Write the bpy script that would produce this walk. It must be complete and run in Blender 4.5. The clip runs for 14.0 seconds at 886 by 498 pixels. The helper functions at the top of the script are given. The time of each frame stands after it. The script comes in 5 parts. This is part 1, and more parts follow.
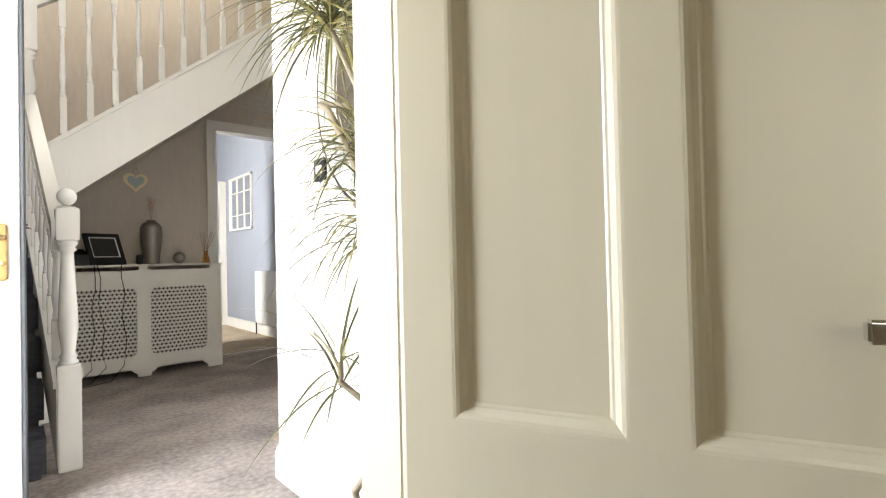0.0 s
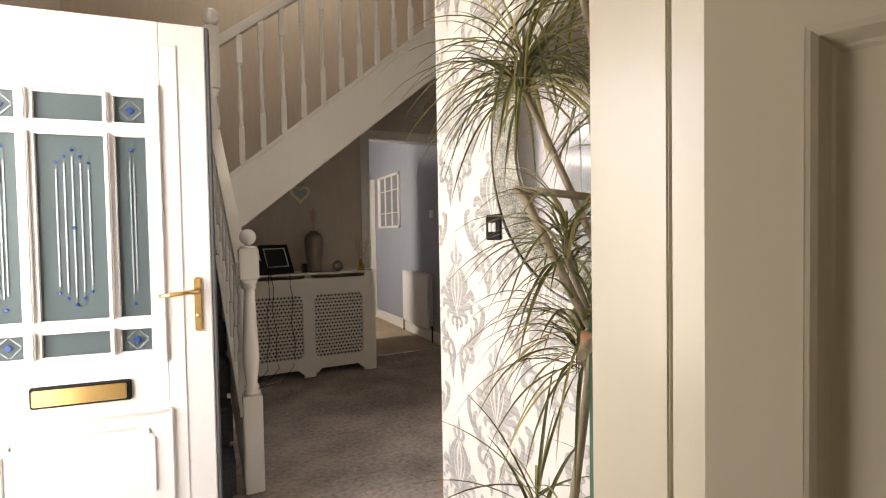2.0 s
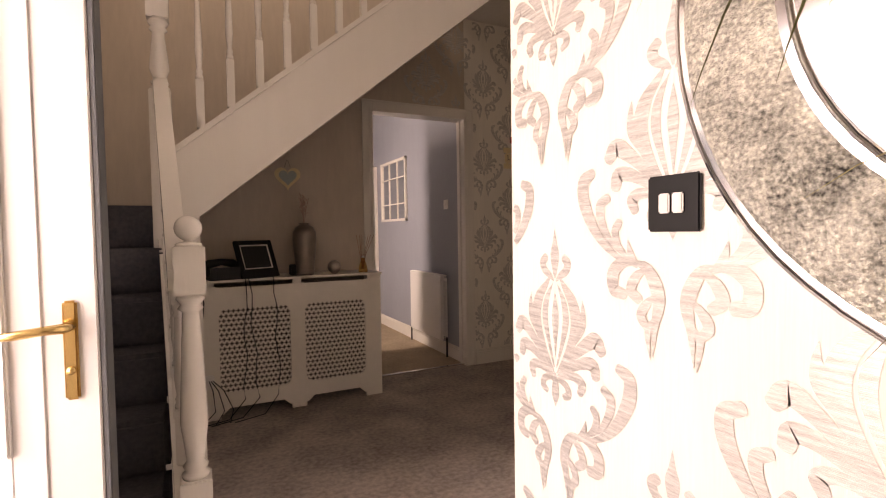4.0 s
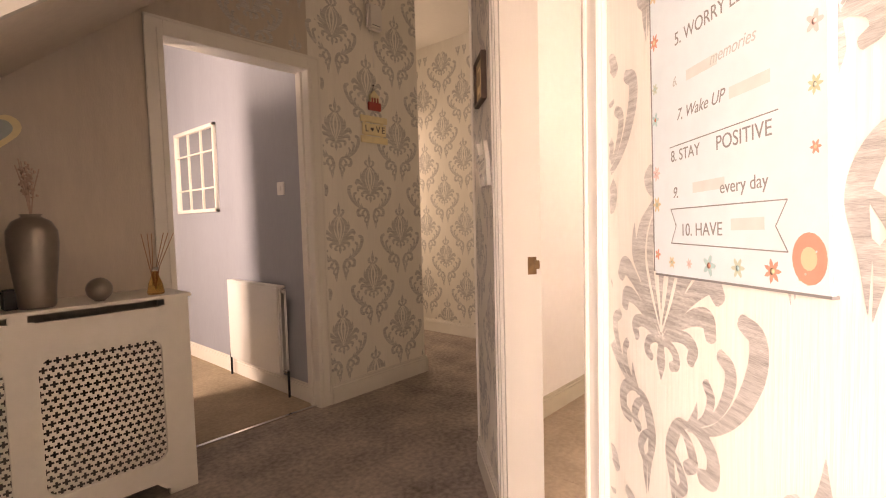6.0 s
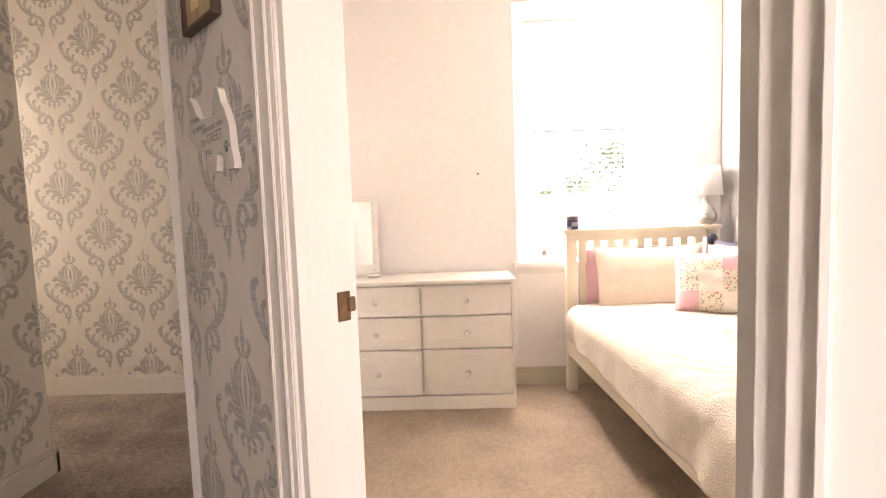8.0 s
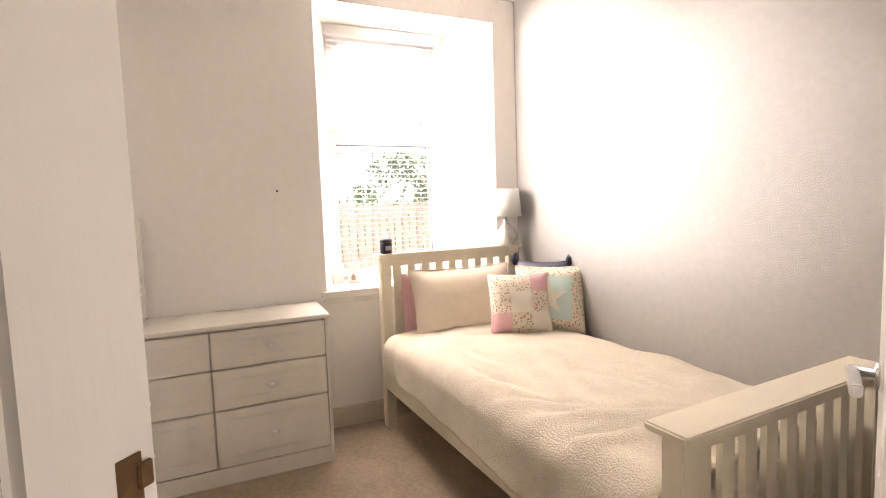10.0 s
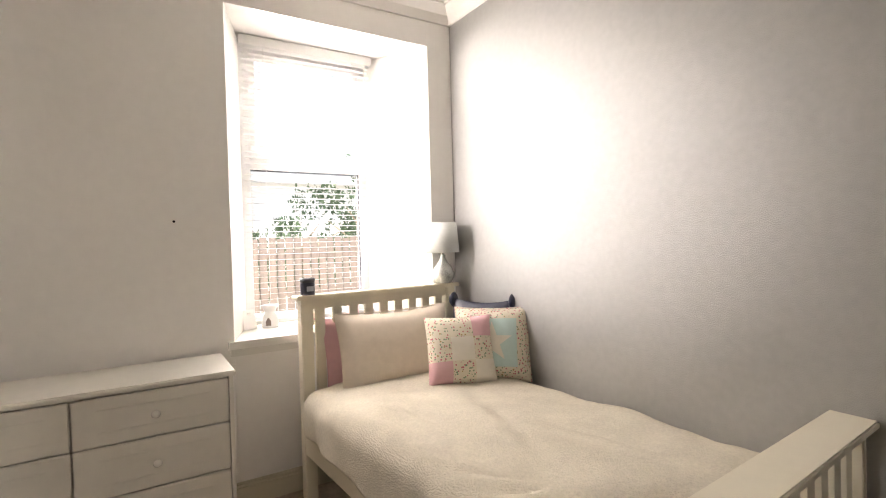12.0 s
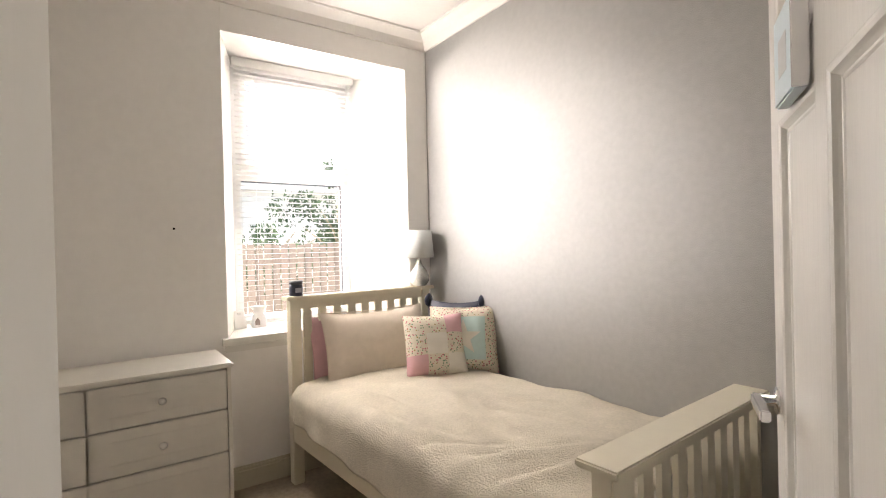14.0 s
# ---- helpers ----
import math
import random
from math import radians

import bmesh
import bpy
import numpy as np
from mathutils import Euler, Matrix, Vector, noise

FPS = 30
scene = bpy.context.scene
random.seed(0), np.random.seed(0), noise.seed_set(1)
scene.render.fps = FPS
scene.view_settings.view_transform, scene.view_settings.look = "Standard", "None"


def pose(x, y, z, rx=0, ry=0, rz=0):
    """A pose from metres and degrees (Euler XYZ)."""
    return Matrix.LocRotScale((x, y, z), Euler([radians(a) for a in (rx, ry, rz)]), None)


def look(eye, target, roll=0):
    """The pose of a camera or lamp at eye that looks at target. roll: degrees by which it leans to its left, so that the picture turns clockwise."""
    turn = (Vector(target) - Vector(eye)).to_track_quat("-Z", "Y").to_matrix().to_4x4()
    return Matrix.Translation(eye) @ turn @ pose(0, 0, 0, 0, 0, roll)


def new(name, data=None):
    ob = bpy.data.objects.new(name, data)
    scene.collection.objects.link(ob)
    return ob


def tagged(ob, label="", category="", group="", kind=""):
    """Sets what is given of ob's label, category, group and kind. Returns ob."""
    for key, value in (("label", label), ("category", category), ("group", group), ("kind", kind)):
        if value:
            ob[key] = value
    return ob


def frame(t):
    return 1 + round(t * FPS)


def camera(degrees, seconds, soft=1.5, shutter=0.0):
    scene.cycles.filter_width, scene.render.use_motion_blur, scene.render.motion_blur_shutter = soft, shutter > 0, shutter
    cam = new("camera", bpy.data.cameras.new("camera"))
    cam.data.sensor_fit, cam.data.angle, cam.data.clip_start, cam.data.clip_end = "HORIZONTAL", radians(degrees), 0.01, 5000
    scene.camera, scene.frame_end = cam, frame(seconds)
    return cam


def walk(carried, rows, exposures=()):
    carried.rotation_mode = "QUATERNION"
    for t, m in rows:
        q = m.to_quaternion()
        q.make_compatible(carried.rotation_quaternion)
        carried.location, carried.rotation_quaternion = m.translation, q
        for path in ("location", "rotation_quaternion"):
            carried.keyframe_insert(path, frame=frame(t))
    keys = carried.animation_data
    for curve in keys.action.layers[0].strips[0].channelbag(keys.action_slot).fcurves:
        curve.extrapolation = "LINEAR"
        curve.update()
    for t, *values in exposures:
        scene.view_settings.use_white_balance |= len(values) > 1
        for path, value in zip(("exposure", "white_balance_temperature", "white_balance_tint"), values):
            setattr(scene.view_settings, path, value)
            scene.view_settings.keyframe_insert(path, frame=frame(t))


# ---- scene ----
cam = camera(84.0, 14.0, soft=1.1)
PATH = [
    (0, (0.327, 0.103, 0.88), (1.652, 1.602, 0.91), -1.3),
    (0.5, (0.314, 0.149, 0.983), (1.41, 1.822, 0.982), -1.0),
    (1, (0.32, 0.202, 1.088), (1.274, 1.96, 1.048), -1.0),
    (1.5, (0.319, 0.267, 1.155), (1.217, 2.053, 1.102), -0.9),
    (2, (0.329, 0.362, 1.171), (1.209, 2.157, 1.114), -1.0),
    (2.5, (0.391, 0.512, 1.16), (1.264, 2.311, 1.103), -0.9),
    (2.7, (0.409, 0.58, 1.151), (1.281, 2.379, 1.092), -0.9),
    (4.8, (0.649, 1.625, 1.168), (1.579, 3.393, 1.073), -0.9),
    (5, (0.673, 1.729, 1.17), (1.678, 3.456, 1.071), -0.9),
    (5.5, (0.743, 1.986, 1.15), (1.987, 3.549, 1.044), -1.2),
    (6, (0.84, 2.238, 1.163), (2.327, 3.57, 1.045), -1.5),
    (6.5, (0.943, 2.441, 1.165), (2.645, 3.485, 1.038), -1.6),
    (7, (1.047, 2.617, 1.181), (2.918, 3.309, 1.042), -1.8),
    (7.5, (1.17, 2.748, 1.17), (3.132, 3.106, 1.025), -2.0),
    (8, (1.307, 2.891, 1.184), (3.3, 2.952, 1.031), -2.0),
    (8.5, (1.413, 2.991, 1.199), (3.395, 2.78, 1.04), -2.0),
    (9, (1.486, 3.054, 1.245), (3.421, 2.577, 1.079), -2.0),
    (9.2, (1.512, 3.059, 1.258), (3.42, 2.484, 1.09), -2.1),
    (11.3, (1.92, 2.899, 1.308), (3.675, 1.944, 1.208), -1.5),
    (11.5, (1.942, 2.91, 1.304), (3.677, 1.918, 1.229), -1.5),
    (12, (1.949, 2.905, 1.302), (3.643, 1.842, 1.265), -1.5),
    (12.5, (1.948, 2.924, 1.3), (3.607, 1.807, 1.271), -1.5),
    (13, (1.913, 2.966, 1.305), (3.552, 1.82, 1.276), -1.5),
    (13.5, (1.84, 3.017, 1.305), (3.476, 1.865, 1.278), -1.4),
    (14, (1.712, 3.071, 1.296), (3.347, 1.919, 1.286), -1.4),
]
EXPO = [(0.0, 3.75, 6350, 8), (0.5, 3.0, 6500, 10), (1.0, 2.4, 6900, 11), (2.7, 2.5, 7800, 20), (4.8, 2.75, 9200, 36), (6.0, 3.5, 9500, 33), (7.0, 3.9, 8400, 26), (7.5, 4.0, 7500, 24), (8.0, 3.85, 7600, 26), (9.2, 3.3, 7900, 25), (11.3, 2.45, 7250, 14), (14.0, 2.32, 7150, 13)]
walk(cam, [(t, look(eye, target, roll)) for t, eye, target, roll in PATH], EXPO)

# ---- world and light ----
world = bpy.data.worlds.new("sky")
scene.world = world
world.use_nodes = True
wn = world.node_tree
sky = wn.nodes.new("ShaderNodeTexSky")
sky.sky_type, sky.sun_disc = "NISHITA", False
sky.sun_elevation, sky.sun_rotation = radians(48), radians(11)
wn.links.new(sky.outputs[0], wn.nodes["Background"].inputs[0])
wn.nodes["Background"].inputs[1].default_value = 0.12


def area(name, eye, target, w, h, power, colour):
    l = bpy.data.lights.new(name, "AREA")
    l.shape, l.size, l.size_y, l.energy, l.color = "RECTANGLE", w, h, power, colour
    ob = new(name, l)
    ob.matrix_world = look(eye, target)
    return ob


area("daylight_front_door", (-0.78, 1.95, 1.3), (0.6, 2.0, 0.9), 0.9, 1.8, 9.3, (1.0, 0.97, 0.98))
area("daylight_bedroom_reveal", (4.67, 2.45, 1.47), (3.9, 1.3, 1.3), 0.19, 1.2, 9.0, (1.0, 0.97, 1.0))
area("daylight_window_head", (4.68, 1.97, 2.46), (3.9, 1.8, 1.7), 0.8, 0.1, 1.7, (1.0, 0.98, 1.0))
area("daylight_sky_over_window", (6.3, 1.97, 3.6), (4.1, 1.75, 1.0), 2.6, 1.6, 95, (1.0, 0.98, 1.0))
area("daylight_kitchen_window", (0.4, 5.78, 1.5), (2.6, 5.85, 1.2), 0.45, 1.3, 7.5, (1.0, 0.97, 0.93))
# Assumed daylight from the unseen side of the living room; its walls have no opening.
area("daylight_living_room", (-1.2, -1.9, 1.5), (0.8, 0.3, 1.2), 1.6, 1.4, 1.75, (1.0, 0.93, 0.74))
# Made-up lamp over the stairwell that lifts the stair walls; no window is built.
area("fill_upstairs", (1.0, 4.2, 4.1), (1.0, 4.0, 1.5), 1.2, 0.8, 2.4, (1.0, 0.95, 0.85))
# Added fill, bounced onto wall_love; the corridor has no window here.
area("fill_corridor", (4.55, 6.2, 1.5), (3.75, 5.2, 1.35), 0.8, 1.5, 2.1, (1.0, 0.92, 0.8))
sun = bpy.data.lights.new("sun", "SUN")
sun.energy, sun.angle, sun.color = 3.0, radians(0.5), (1.0, 0.95, 0.88)
sun_ob = new("sun", sun)
sun_ob.matrix_world = look((0, 0, 6), (0.6, -3.0, 2.4))

# ---- materials ----
def material(name, base, rough=0.6, metal=0.0, scale=40.0, vary=0.08, bump=0.05, bump_scale=300.0, stretch=(1, 1, 1), spec=0.5):
    """A surface with colour variation at two scales and fine relief."""
    m = bpy.data.materials.new(name)
    m.use_nodes = True
    t = m.node_tree
    b = t.nodes["Principled BSDF"]
    tc = t.nodes.new("ShaderNodeTexCoord")
    mp = t.nodes.new("ShaderNodeMapping")
    mp.inputs["Scale"].default_value = stretch
    t.links.new(tc.outputs["Object"], mp.inputs[0])
    big, fine = t.nodes.new("ShaderNodeTexNoise"), t.nodes.new("ShaderNodeTexNoise")
    big.inputs["Scale"].default_value, fine.inputs["Scale"].default_value = scale * 0.08, scale
    big.inputs["Detail"].default_value, fine.inputs["Detail"].default_value = 3, 4
    mix = t.nodes.new("ShaderNodeMath")
    mix.operation = "ADD"
    ramp = t.nodes.new("ShaderNodeMapRange")
    ramp.inputs[1].default_value, ramp.inputs[2].default_value = 0.6, 1.4
    ramp.inputs[3].default_value, ramp.inputs[4].default_value = 1 - vary, 1 + vary
    hue = t.nodes.new("ShaderNodeVectorMath")
    hue.operation = "SCALE"
    hue.inputs[0].default_value = base
    for n in (big, fine):
        t.links.new(mp.outputs[0], n.inputs["Vector"])
    t.links.new(big.outputs["Fac"], mix.inputs[0])
    t.links.new(fine.outputs["Fac"], mix.inputs[1])
    t.links.new(mix.outputs[0], ramp.inputs[0])
    t.links.new(ramp.outputs[0], hue.inputs["Scale"])
    t.links.new(hue.outputs[0], b.inputs["Base Color"])
    b.inputs["Roughness"].default_value, b.inputs["Metallic"].default_value = rough, metal
    b.inputs["Specular IOR Level"].default_value = spec
    if bump:
        bn, bp = t.nodes.new("ShaderNodeTexNoise"), t.nodes.new("ShaderNodeBump")
        bn.inputs["Scale"].default_value, bn.inputs["Detail"].default_value = bump_scale, 3
        bp.inputs["Strength"].default_value, bp.inputs["Distance"].default_value = bump, 0.01
        t.links.new(mp.outputs[0], bn.inputs["Vector"])
        t.links.new(bn.outputs["Fac"], bp.inputs["Height"])
        t.links.new(bp.outputs[0], b.inputs["Normal"])
    return m


def glass(name, tint=(1, 1, 1), rough=0.0):
    m = bpy.data.materials.new(name)
    m.use_nodes = True
    b = m.node_tree.nodes["Principled BSDF"]
    b.inputs["Base Color"].default_value = (*tint, 1)
    b.inputs["Roughness"].default_value, b.inputs["Transmission Weight"].default_value, b.inputs["IOR"].default_value = rough, 1.0, 1.1
    return m


GLOSS = material("white_gloss_paint", (0.78, 0.76, 0.71), 0.22, vary=0.03, scale=12, bump=0.06, bump_scale=60, stretch=(1, 1, 0.15))
CREAM = material("cream_gloss_paint", (0.61, 0.565, 0.44), 0.27, vary=0.04, scale=15, bump=0.03, bump_scale=90, stretch=(1, 1, 0.12))
UPVC = material("white_upvc", (0.74, 0.73, 0.72), 0.3, vary=0.02, bump=0.0)
PAPER = material("damask_ground", (0.79, 0.765, 0.71), 0.55, vary=0.05, scale=220, bump=0.12, bump_scale=160, stretch=(1, 1, 0.05), spec=0.2)
MOTIF = material("damask_print", (0.52, 0.51, 0.49), 0.38, 0.2, vary=0.5, scale=2000, bump=0.1, bump_scale=900, stretch=(0.06, 1, 1))
TAUPE = material("taupe_wallpaper", (0.54, 0.475, 0.4), 0.6, vary=0.08, scale=40, bump=0.1, bump_scale=220, stretch=(1, 1, 0.2))
SLATE = material("slate_blue_wallpaper", (0.3, 0.32, 0.37), 0.6, vary=0.05, scale=60, bump=0.08, stretch=(1, 1, 0.2))
SILVER = material("silver_glitter_wallpaper", (0.41, 0.405, 0.39), 0.34, 0.5, vary=0.07, scale=420, bump=0.3, bump_scale=300)
WHITE_WALL = material("white_wall_paint", (0.84, 0.82, 0.785), 0.6, vary=0.03, scale=20, bump=0.06, bump_scale=150)
CEIL = material("ceiling_paint", (0.78, 0.75, 0.7), 0.75, vary=0.03, bump=0.04)
LIVING = material("living_room_paint", (0.62, 0.54, 0.4), 0.6, vary=0.05)
CARPET = material("charcoal_carpet", (0.42, 0.365, 0.325), 0.95, vary=0.5, scale=40, bump=0.9, bump_scale=420, spec=0.1)
CARPET_B = material("beige_carpet", (0.46, 0.37, 0.27), 0.95, vary=0.22, scale=45, bump=0.9, bump_scale=420, spec=0.1)
STAIR = material("slate_stair_carpet", (0.1, 0.1, 0.115), 0.95, vary=0.35, scale=60, bump=0.8, bump_scale=420, spec=0.1)
BRASS = material("polished_brass", (0.78, 0.55, 0.24), 0.25, 1.0, vary=0.05, bump=0.0)
CHROME = material("chrome", (0.75, 0.75, 0.76), 0.12, 1.0, vary=0.02, bump=0.0)
BLACK = material("black_plastic", (0.008, 0.008, 0.009), 0.5, vary=0.1, bump=0.02, spec=0.25)
DARK = material("dark_rubber_seal", (0.12, 0.13, 0.14), 0.6, vary=0.05)
PRINT = material("grey_sign_print", (0.22, 0.22, 0.22), 0.7, vary=0.1, bump=0.0)
BLUE = material("blue_glass_gem", (0.03, 0.08, 0.3), 0.1, vary=0.1, bump=0.0)
BEVEL = material("bevelled_glass_strip", (0.36, 0.42, 0.46), 0.15, 0.0, vary=0.1, bump=0.0)
GLAZE = glass("obscure_glass", (0.15, 0.2, 0.21), 0.3)
GLAZE.node_tree.nodes["Principled BSDF"].inputs["Transmission Weight"].default_value = 0.45
CLEAR = glass("window_glass", (1, 1, 1), 0.0)
IVORY = material("ivory_painted_wood", (0.74, 0.68, 0.54), 0.4, vary=0.04, scale=16, bump=0.03, bump_scale=90, stretch=(1, 1, 0.2))
MDF = material("satin_white_mdf", (0.74, 0.71, 0.64), 0.45, vary=0.04, scale=20, bump=0.03)
GLITTER = material("crushed_glass_frame", (0.5, 0.5, 0.44), 0.3, 0.35, vary=0.97, scale=190, bump=1.0, bump_scale=150)
LEAF = material("dracaena_leaf", (0.14, 0.145, 0.05), 0.42, vary=0.5, scale=25, bump=0.0)
LEAF_PALE = material("dracaena_pale_margin", (0.42, 0.38, 0.15), 0.45, vary=0.35, scale=25, bump=0.0)
STEM = material("dracaena_stem", (0.3, 0.25, 0.17), 0.7, vary=0.25, scale=60, bump=0.3, bump_scale=120)
STAKE = material("green_stake", (0.02, 0.09, 0.04), 0.5, vary=0.1)
POT = material("dark_planter", (0.06, 0.055, 0.05), 0.5, vary=0.2)
PEWTER = material("pewter_ceramic", (0.23, 0.2, 0.17), 0.28, 0.55, vary=0.25, scale=12, bump=0.05)
REED = material("reed_sticks", (0.4, 0.2, 0.1), 0.7, vary=0.2)
AMBER = glass("amber_glass", (0.9, 0.6, 0.25), 0.02)
CREAM_WOOD = material("cream_painted_wood", (0.8, 0.7, 0.45), 0.6, vary=0.12, scale=30)
LETTER = material("dark_wooden_letter", (0.07, 0.06, 0.055), 0.6, vary=0.1)
RED = material("red_paint", (0.45, 0.06, 0.04), 0.5, vary=0.15)
ENAMEL = material("white_enamel_metal", (0.74, 0.73, 0.71), 0.3, vary=0.02, bump=0.0)
CANVAS = material("printed_canvas", (0.6, 0.7, 0.74), 0.55, vary=0.06, scale=30, bump=0.1, bump_scale=500)
SHERPA = material("cream_sherpa_fleece", (0.66, 0.6, 0.49), 0.95, vary=0.13, scale=90, bump=0.8, bump_scale=170, spec=0.1)
LINEN = material("cream_pillowcase", (0.7, 0.61, 0.51), 0.85, vary=0.06, scale=30, bump=0.15, bump_scale=400, spec=0.2)
PINK = material("pink_cotton", (0.66, 0.4, 0.42), 0.85, vary=0.06, scale=30, bump=0.12, bump_scale=400, spec=0.2)
MINT = material("mint_cotton", (0.5, 0.64, 0.61), 0.85, vary=0.06, scale=30, bump=0.12, bump_scale=400, spec=0.2)
COTTON = material("white_cotton", (0.72, 0.68, 0.6), 0.85, vary=0.05, scale=30, bump=0.12, bump_scale=400, spec=0.2)
NAVY = material("navy_satin", (0.015, 0.017, 0.04), 0.35, vary=0.3, scale=20, bump=0.2, bump_scale=60)
SHADE = material("lamp_shade_fabric", (0.62, 0.64, 0.62), 0.9, vary=0.05, scale=60, bump=0.1)
MOSAIC = material("mosaic_mirror_tiles", (0.62, 0.62, 0.58), 0.2, 0.6, vary=0.6, scale=160, bump=0.6, bump_scale=140)
FENCE = material("fence_wood", (0.3, 0.235, 0.19), 0.85, vary=0.25, scale=20, stretch=(1, 1, 0.1))
FOLIAGE = material("hedge_leaves", (0.06, 0.1, 0.045), 0.6, vary=0.5, scale=8, bump=0.0)
GRASS = material("lawn_and_paving", (0.3, 0.29, 0.25), 0.95, vary=0.3, scale=3)
RENDERED = material("pale_render", (0.6, 0.58, 0.54), 0.9, vary=0.05)
SLATES = material("roof_slates", (0.5, 0.5, 0.5), 0.8, vary=0.3, scale=12)


def floral(name, base):
    """White cotton with a scattered ditsy print."""
    m = material(name, base, 0.85, vary=0.05, scale=30, bump=0.12, bump_scale=400, spec=0.2)
    t = m.node_tree
    b = t.nodes["Principled BSDF"]
    old = b.inputs["Base Color"].links[0].from_socket
    tc = t.nodes.new("ShaderNodeTexCoord")
    vo = t.nodes.new("ShaderNodeTexVoronoi")
    vo.inputs["Scale"].default_value = 75
    lt = t.nodes.new("ShaderNodeMath")
    lt.operation, lt.inputs[1].default_value = "LESS_THAN", 0.33
    hs = t.nodes.new("ShaderNodeValToRGB")
    hs.color_ramp.interpolation = "CONSTANT"
    hs.color_ramp.elements[0].color = (0.5, 0.16, 0.2, 1)
    hs.color_ramp.elements[1].position, hs.color_ramp.elements[1].color = 0.5, (0.2, 0.3, 0.2, 1)
    e = hs.color_ramp.elements.new(0.75)
    e.color = (0.35, 0.25, 0.1, 1)
    mx = t.nodes.new("ShaderNodeMix")
    mx.data_type = "RGBA"
    t.links.new(tc.outputs["Object"], vo.inputs["Vector"])
    t.links.new(vo.outputs["Distance"], lt.inputs[0])
    t.links.new(vo.outputs["Color"], hs.inputs[0])
    t.links.new(lt.outputs[0], mx.inputs[0])
    t.links.new(old, mx.inputs[6])
    t.links.new(hs.outputs[0], mx.inputs[7])
    t.links.new(mx.outputs[2], b.inputs["Base Color"])
    return m


DITSY = floral("ditsy_floral_cotton", (0.68, 0.62, 0.5))
MIRROR = material("mirror_glass", (0.92, 0.93, 0.93), 0.02, 1.0, vary=0.0, bump=0.0)


# ---- mesh helpers ----
def bx(bm, x0, x1, y0, y1, z0, z1, bev=0.0, m=None):
    """Adds a box, with bevelled edges, to bm."""
    mat = Matrix.Translation(((x0 + x1) / 2, (y0 + y1) / 2, (z0 + z1) / 2)) @ Matrix.Diagonal((abs(x1 - x0), abs(y1 - y0), abs(z1 - z0), 1))
    if m is not None:
        mat = m @ mat
    r = bmesh.ops.create_cube(bm, size=1, matrix=mat)
    if bev:
        es = list({e for v in r["verts"] for e in v.link_edges})
        bmesh.ops.bevel(bm, geom=es, offset=bev, segments=2, affect="EDGES", clamp_overlap=True)
    return bm


def lathe(bm, prof, n=20, m=None):
    """Turns a profile of (radius, height) round z."""
    m = m or Matrix()
    rings = []
    for r, z in prof:
        rings.append([bm.verts.new(m @ Vector((max(r, 0.0004) * math.cos(2 * math.pi * k / n), max(r, 0.0004) * math.sin(2 * math.pi * k / n), z))) for k in range(n)])
    for a, b in zip(rings, rings[1:]):
        for k in range(n):
            f = bm.faces.new((a[k], a[(k + 1) % n], b[(k + 1) % n], b[k]))
            f.smooth = True
    bm.faces.new(list(reversed(rings[0])))
    bm.faces.new(rings[-1])
    return bm


def tube(bm, pts, rad, n=8):
    """A round tube along points; rad is one radius or one for each point."""
    pts = [Vector(p) for p in pts]
    rs = rad if isinstance(rad, (list, tuple)) else [rad] * len(pts)
    rings = []
    for i, p in enumerate(pts):
        d = (pts[min(i + 1, len(pts) - 1)] - pts[max(i - 1, 0)]).normalized()
        u = d.cross(Vector((0.31, 0.17, 0.93)))
        u = u.normalized() if u.length > 1e-4 else Vector((1, 0, 0))
        v = d.cross(u)
        rings.append([bm.verts.new(p + rs[i] * (math.cos(2 * math.pi * k / n) * u + math.sin(2 * math.pi * k / n) * v)) for k in range(n)])
    for a, b in zip(rings, rings[1:]):
        for k in range(n):
            bm.faces.new((a[k], a[(k + 1) % n], b[(k + 1) % n], b[k])).smooth = True
    bm.faces.new(list(reversed(rings[0])))
    bm.faces.new(rings[-1])
    return bm


def prism(bm, poly, h0, h1, m=None):
    """Pushes a flat outline (x, y) from h0 to h1 along z, then applies m."""
    m = m or Matrix()
    lo = [bm.verts.new(m @ Vector((x, y, h0))) for x, y in poly]
    hi = [bm.verts.new(m @ Vector((x, y, h1))) for x, y in poly]
    n = len(poly)
    bm.faces.new(list(reversed(lo)))
    bm.faces.new(hi)
    for k in range(n):
        bm.faces.new((lo[k], lo[(k + 1) % n], hi[(k + 1) % n], hi[k]))
    return bm


def part(name, bm, mat, parent=None, label=""):
    """Links a bmesh as one mesh object, under parent if one is given."""
    bmesh.ops.recalc_face_normals(bm, faces=bm.faces)
    me = bpy.data.meshes.new(name)
    bm.to_mesh(me)
    bm.free()
    me.materials.append(mat)
    ob = new(name, me)
    if parent is not None:
        ob.parent = parent
    if label:
        ob["label"] = label
    return ob


def empty(name, m, label, category, group="", kind=""):
    ob = new(name)
    ob.empty_display_size = 0.1
    ob.matrix_basis = m
    return tagged(ob, label, category, group, kind)


def structure(name, boxes, mat, label, category="wall", m=None):
    """A piece of the setting made of (x0, x1, y0, y1, z0, z1) boxes, in one mesh."""
    bm = bmesh.new()
    for b in boxes:
        bx(bm, *b, m=m)
    return tagged(part(name, bm, mat), label, category, "", "structure")


B = bmesh.new

